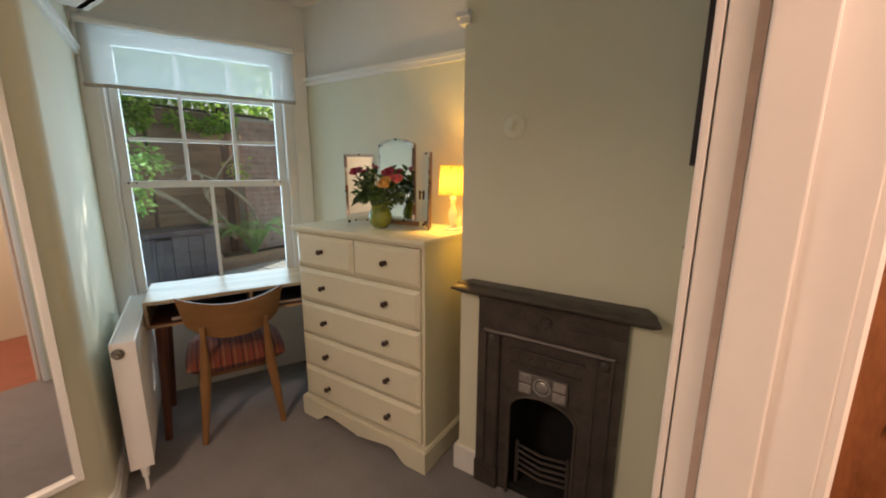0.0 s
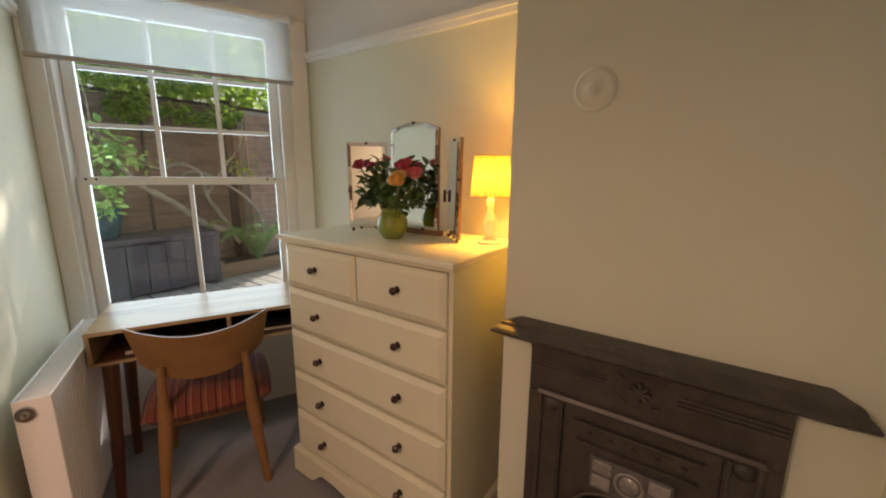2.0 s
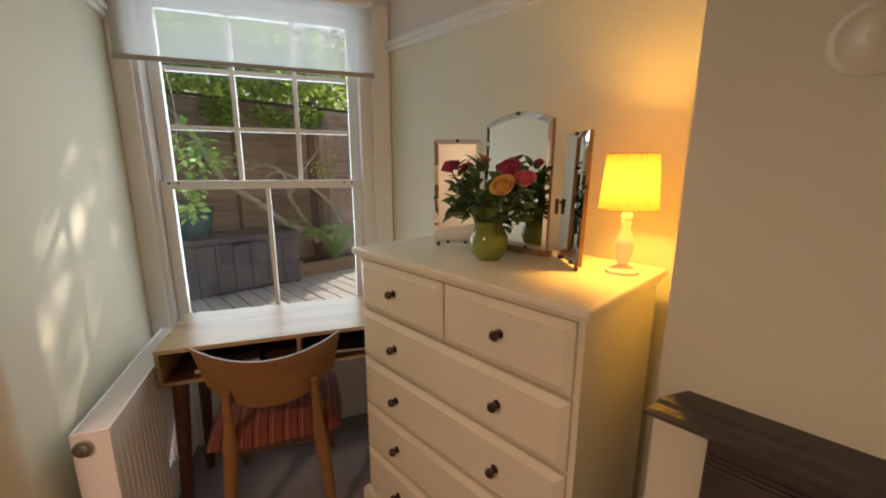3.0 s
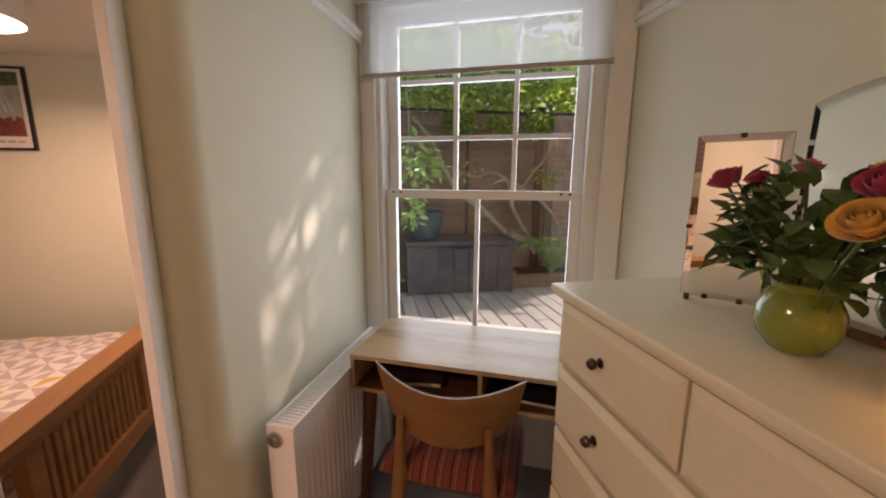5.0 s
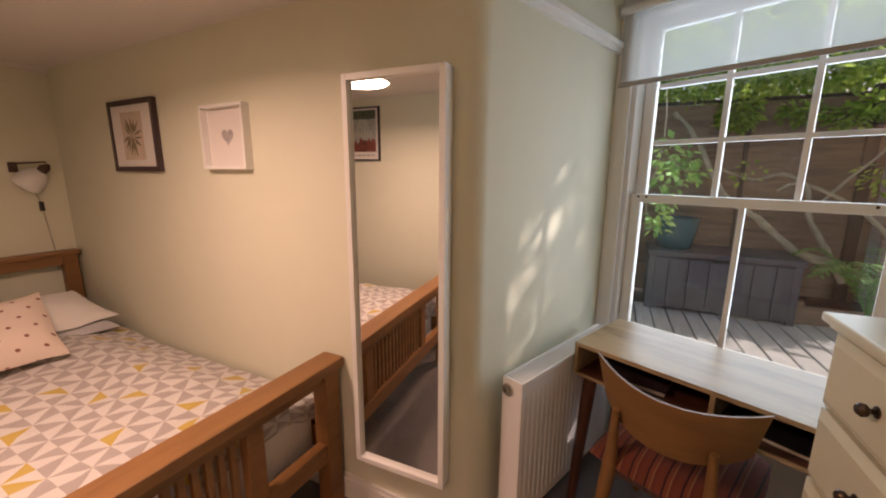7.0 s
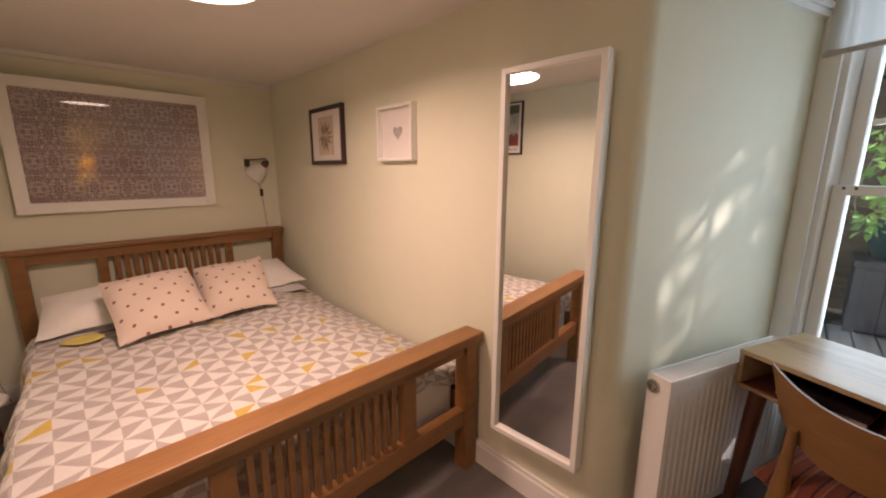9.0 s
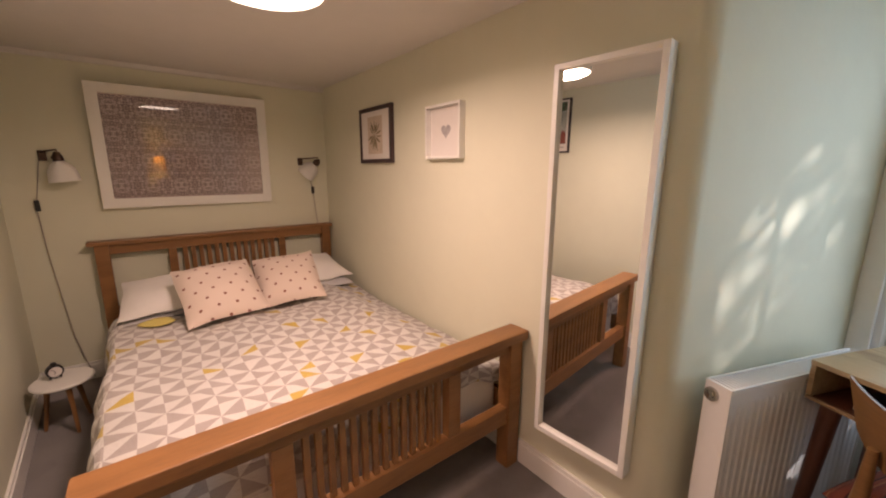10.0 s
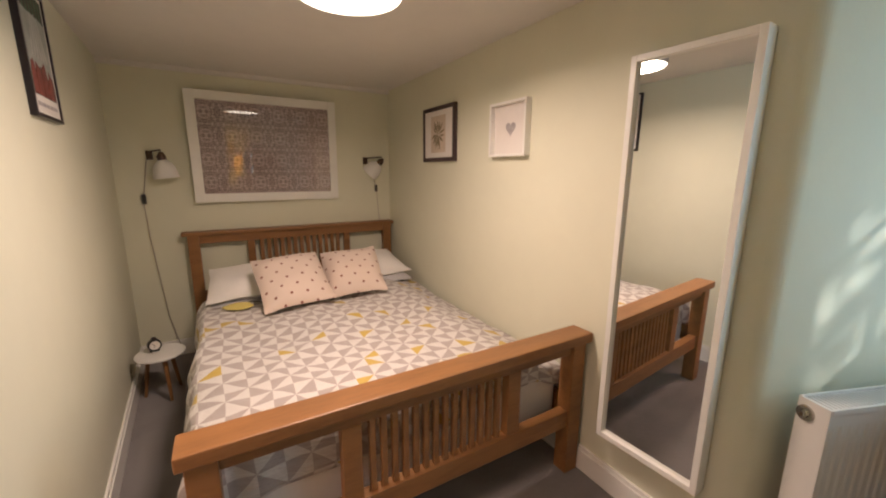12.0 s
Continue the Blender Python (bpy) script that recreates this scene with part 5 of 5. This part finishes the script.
def duvet_mesh():
    """The duvet: a soft sheet that lies on the mattress and hangs over both sides and the foot end."""
    b2 = bmesh.new()
    layer = b2.loops.layers.uv.new("uv")
    nx, ny = 96, 118
    wx, wy = 2.02, 2.02
    vs, uvs = [], {}
    for j in range(ny + 1):
        row = []
        for i in range(nx + 1):
            s, t = (i / nx - 0.5) * wx, j / ny * wy
            c, half = 0.828, 0.772
            over = abs(s) - half
            sg = 1 if s > 0 else -1
            hang = 0.24 if s > 0 else 0.10
            x = c + (s if over < 0 else sg * (half + (0.062 if s > 0 else 0.035) * (1 - math.exp(-over * 18))))
            z = 0.567
            if over > 0:
                z -= max(0.0, over - 0.015) * (1.0 if s > 0 else 0.45)
            y = -1.905 + t
            if y > -0.095:
                z -= (y + 0.095) * (0.85 - 0.42 * min(1.0, max(0.0, (0.75 - x) / 0.45)))
                y = -0.095 + 0.022 * (1 - math.exp(-(y + 0.095) * 25))
            puff = noise.noise((s * 2.1, t * 1.8, 0.3)) * 0.022 + noise.noise((s * 5.5, t * 4.6, 1.7)) * 0.013 + noise.noise((s * 13, t * 11, 4.2)) * 0.006
            crumple = noise.ridged_multi_fractal((s * 3.2, t * 2.6, 2.0), 0.9, 2.0, 3, 0.8, 2.0) * 0.012
            edge = min(1.0, max(0.0, (half + 0.12 - abs(s)) * 5))
            z += (puff + crumple) * (0.6 + 0.4 * edge) + 0.018 * edge * math.sin(min(1, t / 0.3) * math.pi / 2)
            slope = min(1.0, max(0.0, (0.36 - x) / 0.30))
            z -= 0.075 * slope * slope * (3 - 2 * slope)
            if over > 0 and s > 0:
                x += (0.018 * math.sin(t * 17 + 2.5 * math.sin(t * 5)) + 0.022 * noise.noise((t * 6, over * 9, 3.3))) * min(1, over * 8)
            if y > -0.10:
                y += 0.010 * math.sin(s * 26 + 2 * math.sin(s * 9)) + 0.012 * noise.noise((s * 8, z * 9, 5.0))
            v = b2.verts.new((x, y, z))
            uvs[v] = (s + 3.0 + 0.022 * noise.noise((s * 3, t * 3, 7.1)), t + 3.0 + 0.022 * noise.noise((s * 3, t * 3, 9.4)))
            row.append(v)
        vs.append(row)
    for j in range(ny):
        for i in range(nx):
            f = b2.faces.new((vs[j][i], vs[j][i + 1], vs[j + 1][i + 1], vs[j + 1][i]))
            for lp in f.loops:
                lp[layer].uv = uvs[lp.vert]
    return b2


duvet = tagged(part("duvet", duvet_mesh(), DUVET, None, smooth=True), "white duvet printed with grey and mustard triangles on the bed", "duvet")
duvet.matrix_world = BED
k = duvet.modifiers.new("thickness", "SOLIDIFY")
k.thickness, k.offset = 0.022, -1


def pillow(name, m, w, h, puff, mat_, label, uv=False, seed=0):
    b2 = cushion(w, h, 0.03, puff, 0.0, 20, uv=uv, power=2.6)
    for v in b2.verts:
        a, b = abs(v.co.x) / w * 2, abs(v.co.y) / h * 2
        v.co.x *= 1 - 0.07 * a * (1 - b * b)
        v.co.y *= 1 - 0.07 * b * (1 - a * a)
        v.co.x *= 1 + 0.05 * (a * b) ** 4
        v.co.y *= 1 + 0.05 * (a * b) ** 4
    for v in b2.verts:
        v.co.z += noise.noise((v.co.x * 6 + seed, v.co.y * 6, seed)) * 0.014
        v.co.x *= 1 + 0.035 * noise.noise((v.co.y * 7, seed, 1.0))
        v.co.y *= 1 + 0.05 * noise.noise((v.co.x * 7, seed, 2.0)) - 0.05 * math.cos(v.co.x / w * math.pi) * 0.6
    o = part(name, b2, mat_, None, smooth=True)
    o.matrix_world = m
    return tagged(o, label, "pillow", "pillows on the bed")


pillow("pillow", BED @ pose(1.27, -1.90, 0.590, -3, 0, 2), 0.66, 0.50, 0.045, SHEET, "grey-white pillow lying flat at the headboard", seed=1)
pillow("pillow", BED @ pose(1.29, -1.86, 0.688, -14, 2, -4), 0.62, 0.50, 0.062, LINEN, "plain white pillow propped at the headboard", seed=2)
pillow("pillow", BED @ pose(0.40, -1.93, 0.590, -3, 0, -3), 0.64, 0.48, 0.045, SHEET, "grey-white pillow lying flat by the wall", seed=3)
pillow("pillow", BED @ pose(0.40, -1.92, 0.690, -16, 0, 8), 0.60, 0.46, 0.062, LINEN, "plain white pillow propped by the wall", seed=4)
pillow("cushion", BED @ pose(1.085, -1.485, 0.752, -33, 3, 4), 0.46, 0.49, 0.068, DOTTED, "oatmeal cushion with small brown motifs", True, 5)
pillow("cushion", BED @ pose(0.660, -1.545, 0.745, -33, 4, -9), 0.43, 0.47, 0.068, DOTTED, "oatmeal cushion with small brown motifs by the wall", True, 6)
b2 = bmesh.new()
for j in range(7):
    for i in range(9):
        u, v = i / 8, j / 6
        b2.verts.new((u * 0.16 - 0.08 + 0.01 * math.sin(v * 5), (v - 0.5) * 0.12 * (0.6 + 0.5 * math.sin(u * 3)), 0.006 + 0.004 * math.sin(u * 4 + v * 3)))
b2.verts.ensure_lookup_table()
for j in range(6):
    for i in range(8):
        b2.faces.new((b2.verts[j * 9 + i], b2.verts[j * 9 + i + 1], b2.verts[(j + 1) * 9 + i + 1], b2.verts[(j + 1) * 9 + i]))
yc = tagged(part("yellow_cloth", b2, YELLOW, None, smooth=True), "small yellow cloth lying on the duvet by the pillow", "cloth")
yc.matrix_world = BED @ pose(1.42, -1.535, 0.604)
yc.modifiers.new("thickness", "SOLIDIFY").thickness = 0.004

# ---- bedside stool and clock ----
ns = thing("bedside_stool", BED @ pose(1.885, -1.775, 0), "small round white-topped stool with wooden legs beside the bed", "stool")
part("top", lathe([(0.0, 0.282), (0.128, 0.282), (0.139, 0.290), (0.139, 0.297), (0.133, 0.302), (0.0, 0.302)], 36), WHITE, ns, smooth=True)
for i in range(3):
    a = radians(90 + 120 * i + 20)
    part("leg", tube([(0.07 * math.cos(a), 0.07 * math.sin(a), 0.282), (0.115 * math.cos(a), 0.115 * math.sin(a), 0.0)], [0.014, 0.009], 10), OAK, ns, smooth=True)
clock = thing("alarm_clock", BED @ pose(1.915, -1.80, 0.302, 0, 0, 18), "small round black alarm clock on the stool", "clock")
part("case", lathe([(0.0, 0.0), (0.034, 0.0), (0.038, 0.006), (0.038, 0.036), (0.034, 0.040), (0.030, 0.038), (0.0, 0.038)], 28, m=pose(0, -0.02, 0.046, -90)), BLACK, clock, smooth=True)
part("dial", lathe([(0.0, 0.0392), (0.029, 0.0392), (0.029, 0.037)], 28, m=pose(0, -0.02, 0.046, -90)), MOUNT, clock, "pale dial")
for a, ln in ((40, 0.022), (160, 0.016)):
    part("pointer", box(-0.0012, 0.0012, 0.0196, 0.0206, 0, ln, m=Matrix.Translation((0, 0, 0.046)) @ Matrix.Rotation(radians(a), 4, "Y")), BLACK, clock)
for x in (-0.022, 0.022):
    part("foot", lathe([(0.005, 0.0), (0.006, 0.014), (0.0, 0.015)], 10, m=pose(x, 0, 0)), BLACK, clock)
part("bell", lathe([(0.0, 0.016), (0.012, 0.012), (0.016, 0.0)], 16, m=pose(0, 0, 0.083)), BLACK, clock, smooth=True)

# ---- garden ----
GZ = 0.25
setting("ground", box(-60, -3.2, -60, 60, -0.2, GZ - 0.03), SOIL, "dark garden soil", "ground")
pav = setting("pavement", box(-4.95, -2.9, -3.0, 6.5, GZ - 0.075, GZ - 0.040), SOIL, "pale weathered timber decking outside the window", "decking")
rng = random.Random(11)
y = -1.6
while y < 5.0:
    w = rng.uniform(0.135, 0.150)
    for x0, x1 in ((-4.93, -3.95 + rng.uniform(-0.25, 0.25)), (None, -3.22)):
        x0 = last + 0.006 if x0 is None else x0
        part("deck_board", box(x0, x1, y + 0.005, y + w - 0.005, GZ - 0.030, GZ + rng.uniform(-0.003, 0.003), 0.005, 1), DECK, pav)
        last = x1
    y += w

fence = thing("fence", pose(-5.5, 0, GZ - 0.03), "weathered brown overlapped timber fence panels", "fence")
rng = random.Random(12)
for k, y0 in enumerate((-2.32, -0.48, 1.36, 3.20 - 1.84 + 1.84)):
    if k == 3:
        y1 = 3.95
    else:
        y1 = y0 + 1.84
    part("post", box(-0.03, 0.06, y0 - 0.045, y0 + 0.045, 0, 2.12, 0.004), POST, fence, "dark timber post")
    zz = 0.05
    while zz < 2.0:
        h = rng.uniform(0.105, 0.125)
        b2 = bmesh.new()
        n = 14
        cols = []
        for i in range(n + 1):
            yy = y0 + 0.05 + (y1 - y0 - 0.10) * i / n
            wob = 0.007 * noise.noise((yy * 2.0, zz * 9, 0.2))
            cols.append([b2.verts.new((x, yy, z_ + wob)) for x, z_ in ((0.034, zz - 0.014), (0.010, zz + h), (0.000, zz + h), (0.020, zz - 0.014))])
        for a, b in zip(cols, cols[1:]):
            for q in range(4):
                b2.faces.new((a[q], b[q], b[(q + 1) % 4], a[(q + 1) % 4]))
        b2.faces.new(cols[0][::-1]), b2.faces.new(cols[-1])
        part("board", b2, FENCE, fence)
        zz += h - 0.012
    for yb in (y0 + (y1 - y0) * 0.5,):
        part("batten", box(0.034, 0.052, yb - 0.018, yb + 0.018, 0.04, 2.03, 0.002), POST, fence)
    part("capping", box(-0.02, 0.04, y0 + 0.045, y1 - 0.045, 2.03, 2.06, 0.003), POST, fence)

bw = thing("brick_wall", pose(-5.35, 3.31, GZ - 0.03), "weathered pink brick garden wall", "wall")
part("core", box(-0.10, 0.095, 0.003, 1.4, 0, 2.0), MORTAR, bw, "pale mortar")
me = None
for r in range(26):
    off = 0.1125 if r % 2 else 0.0
    for c in range(-1, 7):
        y0, y1 = max(0.0, c * 0.225 + off), min(1.4, c * 0.225 + off + 0.215)
        if y1 - y0 < 0.03:
            continue
        part("brick", box(0.06, 0.106, y0, y1, 0.01 + r * 0.075, 0.01 + r * 0.075 + 0.065, 0.003, 1), BRICK, bw)

store = thing("garden_storage_box", pose(-4.775, 2.055, GZ - 0.003, 0, 0, 88), "dark grey ribbed plastic garden storage box on the paving", "storage box")
part("body", box(-0.575, 0.575, 0.01, 0.50, 0.02, 0.53, 0.01), PLASTIC, store)
for i in range(7):
    x = -0.565 + i * 0.162
    part("front_board", box(x, x + 0.155, -0.004, 0.012, 0.03, 0.515, 0.004), PLASTIC, store)
part("lid", box(-0.595, 0.595, -0.02, 0.52, 0.53, 0.585, 0.014, 3), PLASTIC, store)
part("handle", box(-0.07, 0.07, -0.028, -0.008, 0.50, 0.528, 0.005), BLACK, store)
for x in (-0.55, 0.55):
    part("corner_post", box(x - 0.03, x + 0.03, -0.008, 0.016, 0.0, 0.53, 0.006), PLASTIC, store)
pot = thing("plant_pot", pose(-5.02, 1.70, GZ + 0.582), "teal glazed pot on the storage box", "pot")
part("body", lathe([(0.0, 0.0), (0.13, 0.0), (0.15, 0.02), (0.18, 0.16), (0.195, 0.27), (0.20, 0.30), (0.19, 0.30), (0.17, 0.16), (0.0, 0.03)], 32), TEAL, pot, smooth=True)
part("soil", lathe([(0.0, 0.27), (0.185, 0.265), (0.185, 0.255)], 24), SOIL, pot)
plank = thing("raised_bed", pose(-4.9, 3.05, GZ - 0.01), "timber edged raised bed beside the storage box", "planter")
part("front_board", box(0.0, 0.035, -0.33, 0.9, 0, 0.17, 0.006), FENCE, plank)
part("side_board", box(-0.5, 0.0, -0.33, -0.295, 0, 0.17, 0.006), FENCE, plank)
part("corner_stake", box(-0.02, 0.05, -0.39, -0.332, 0, 0.22, 0.006), FENCE, plank)
part("earth", box(-0.5, 0.0, -0.294, 0.9, 0, 0.13, 0.01), SOIL, plank)


def leaf_cloud(name, blobs, count, size, mat_, label, category, seed, droop=0.3):
    """Many single folded leaves scattered in overlapping clumps."""
    r = random.Random(seed)
    verts, faces = [], []
    for _ in range(count):
        c, rad_ = r.choice(blobs)
        while True:
            p = Vector((r.uniform(-1, 1), r.uniform(-1, 1), r.uniform(-1, 1)))
            if 0.25 < p.length < 1:
                break
        q = Vector((c[0] + p.x * rad_[0], c[1] + p.y * rad_[1], c[2] + p.z * rad_[2]))
        d = Vector((p.x + r.uniform(-0.6, 0.6), p.y + r.uniform(-0.6, 0.6), p.z * 0.5 - droop + r.uniform(-0.4, 0.4))).normalized()
        s = size * r.uniform(0.6, 1.3)
        side = d.cross(Vector((r.uniform(-1, 1), r.uniform(-1, 1), 1.0)))
        if side.length < 0.05:
            continue
        side.normalize()
        nrm = side.cross(d)
        i = len(verts)
        verts += [q, q + d * s * 0.45 + side * s * 0.32 + nrm * s * 0.07, q + d * s, q + d * s * 0.45 - side * s * 0.32 + nrm * s * 0.07, q + d * s * 0.5]
        faces += [(i, i + 1, i + 4), (i + 1, i + 2, i + 4), (i + 2, i + 3, i + 4), (i + 3, i, i + 4)]
    me_ = bpy.data.meshes.new(name)
    me_.from_pydata([tuple(v) for v in verts], [], faces)
    me_.materials.append(mat_)
    return tagged(new(name, me_), label, category, kind="stuff")


rng = random.Random(21)
blobs = []
for i in range(54):
    y = -2.2 + i * 0.116
    blobs.append(((-5.45 + rng.uniform(-0.25, 0.25), y + rng.uniform(-0.1, 0.1), 2.50 + rng.uniform(-0.10, 0.5)), (rng.uniform(0.18, 0.34), rng.uniform(0.2, 0.34), rng.uniform(0.12, 0.25))))
for i in range(12):
    blobs.append(((-5.32, rng.uniform(-0.5, 3.4), 2.15 + rng.uniform(-0.12, 0.1)), (0.10, 0.16, 0.10)))
leaf_cloud("climbing_vine", blobs, 11000, 0.075, VINE, "bright green climber over the top of the fence", "climber", 22)
leaf_cloud("hedge", [((-5.95 + rng.uniform(-0.2, 0.2), -2.6 + i * 0.16, 2.75 + rng.uniform(-0.3, 0.45)), (0.3, 0.35, 0.3)) for i in range(40)], 9000, 0.085, VINE, "leafy green bushes beyond the fence", "bushes", 23)
leaf_cloud("far_trees", [((-9.6 + rng.uniform(-0.8, 0.8), -8.5 + i * 0.145, 3.4 + rng.uniform(-1.2, 3.4)), (0.8, 0.8, 0.7)) for i in range(120)], 26000, 0.19, VINE, "tall sunlit trees in the next garden", "trees", 28)
rng2 = random.Random(27)
leaf_cloud("overhanging_tree", [((-3.8 + rng2.uniform(-1.0, 1.0), 4.3 + rng2.uniform(-1.0, 1.2), 3.45 + rng2.uniform(-0.1, 0.8)), (0.4, 0.4, 0.25)) for i in range(46)], 9600, 0.095, VINE, "overhanging tree that shades the garden", "tree", 26)
ivy = thing("ivy_shoot", Matrix(), "ivy shoots hanging beside the window", "ivy")
b2 = bmesh.new()
for a in ((-0.06, 0.26, 2.1), (-0.02, 0.3, 2.0)):
    p = [WIN @ Vector((a[0] + 0.03 * math.sin(i), a[1] + 0.02 * math.cos(i * 2), a[2] - i * 0.13)) for i in range(7)]
    tube(p, 0.0022, 5, b2)
part("stem", b2, BARK, ivy)
blobs = [(tuple(WIN @ Vector((x, y, z))), (0.10, 0.10, 0.08)) for x, y, z in ((0.07, 0.32, 1.62), (0.11, 0.34, 1.56), (0.03, 0.30, 1.66), (0.06, 0.30, 1.52))]
blobs += [(tuple(WIN @ Vector((x, y, z))), (0.05, 0.05, 0.07)) for x, y, z in ((0.05, 0.28, 1.38), (0.03, 0.27, 1.28))]
iv = leaf_cloud("leaves", blobs, 260, 0.05, IVY, "", "", 24)
iv.parent = ivy
for key in ("label", "category"):
    if key in iv:
        del iv[key]


def limb(points, r0, r1, bm, seed):
    """A gnarled limb through points, smoothed and tapering."""
    r = random.Random(seed)
    pts = [Vector(p) for p in points]
    out = []
    for i in range(len(pts) - 1):
        a, b = pts[max(i - 1, 0)], pts[min(i + 2, len(pts) - 1)]
        for k in range(6):
            t = k / 6
            h0, h1 = pts[i], pts[i + 1]
            m0, m1 = (h1 - a) * 0.5, (b - h0) * 0.5
            out.append(h0 * (2 * t ** 3 - 3 * t * t + 1) + m0 * (t ** 3 - 2 * t * t + t) + h1 * (-2 * t ** 3 + 3 * t * t) + m1 * (t ** 3 - t * t) + Vector((r.uniform(-1, 1), r.uniform(-1, 1), r.uniform(-1, 1))) * r0 * 0.12)
    out.append(pts[-1])
    rad_ = [r0 + (r1 - r0) * i / (len(out) - 1) + r0 * 0.1 * math.sin(i * 1.7) for i in range(len(out))]
    return tube(out, rad_, 10, bm)


shrub = thing("gnarled_shrub", Matrix(), "old shrub with pale twisted limbs trained along the fence", "shrub")
S = Matrix.Translation((-5.15, 0, 0))
base = (0.0, 3.30, GZ + 0.12)
part("limb", limb([base, (0.02, 3.24, 0.60), (0.05, 3.0, 0.75), (0.08, 2.67, 0.86), (0.06, 2.36, 1.14), (0.0, 2.06, 1.38), (-0.06, 1.83, 1.85), (-0.10, 1.60, 2.15)], 0.045, 0.018, bmesh.new(), 1), BARK, shrub, smooth=True).matrix_basis = S
part("limb", limb([(0.02, 3.05, 0.60), (0.06, 2.85, 0.95), (0.04, 2.72, 1.2), (0.02, 2.68, 1.45), (-0.02, 2.5, 1.55), (-0.05, 2.3, 1.5), (-0.1, 2.0, 1.62)], 0.028, 0.009, bmesh.new(), 2), BARK, shrub, smooth=True).matrix_basis = S
part("limb", limb([(0.03, 3.34, 0.46), (0.09, 3.32, 0.86), (0.07, 3.15, 1.16), (0.03, 2.83, 1.39), (0.0, 2.62, 1.47), (-0.04, 2.5, 1.40)], 0.024, 0.009, bmesh.new(), 3), BARK, shrub, smooth=True).matrix_basis = S
part("limb", limb([(0.04, 2.72, 1.2), (0.0, 2.95, 1.5), (-0.05, 3.2, 1.8), (-0.1, 3.3, 2.2)], 0.015, 0.006, bmesh.new(), 4), BARK, shrub, smooth=True).matrix_basis = S
blobs = [((-5.1 + rng.uniform(-0.1, 0.1), rng.uniform(2.2, 3.3), rng.uniform(1.4, 1.9)), (0.12, 0.16, 0.10)) for i in range(4)]
lv = leaf_cloud("leaves", blobs, 90, 0.06, VINE, "", "", 25)
lv.parent = shrub

fern = thing("fern", pose(-4.83, 3.12, GZ + 0.12), "green fern growing in the raised bed", "fern")
rng = random.Random(31)
for k in range(16):
    a = 2 * math.pi * k / 16 + rng.uniform(-0.2, 0.2)
    ln, b2 = rng.uniform(0.35, 0.55), bmesh.new()
    spine = [Vector((math.cos(a) * ln * t, math.sin(a) * ln * t, 0.48 * math.sin(t * 2.2) * ln / 0.5 + 0.02)) for t in [i / 14 for i in range(15)]]
    tube(spine, 0.004, 4, b2)
    for i in range(2, 15):
        d = (spine[i] - spine[i - 1]).normalized()
        sd = d.cross(Vector((0, 0, 1))).normalized()
        for s in (-1, 1):
            leaf_blade(b2, spine[i], sd * s + d * 0.5, Vector((0, 0, 1)), 0.11 * math.sin(math.pi * (i + 1) / 16.5) + 0.015, 0.028)
    part("frond", b2, FERN, fern)
for o in list(bpy.data.objects):
    if o.parent and o.get("category"):
        del o["category"]

# sun through the garden
lamp("sun", "SUN", look((0, 0, 10), (0.36 * 5, -0.93 * 5, 10 - 0.60 * 5)), 5.0, (1, 0.97, 0.92), angle=0.8)
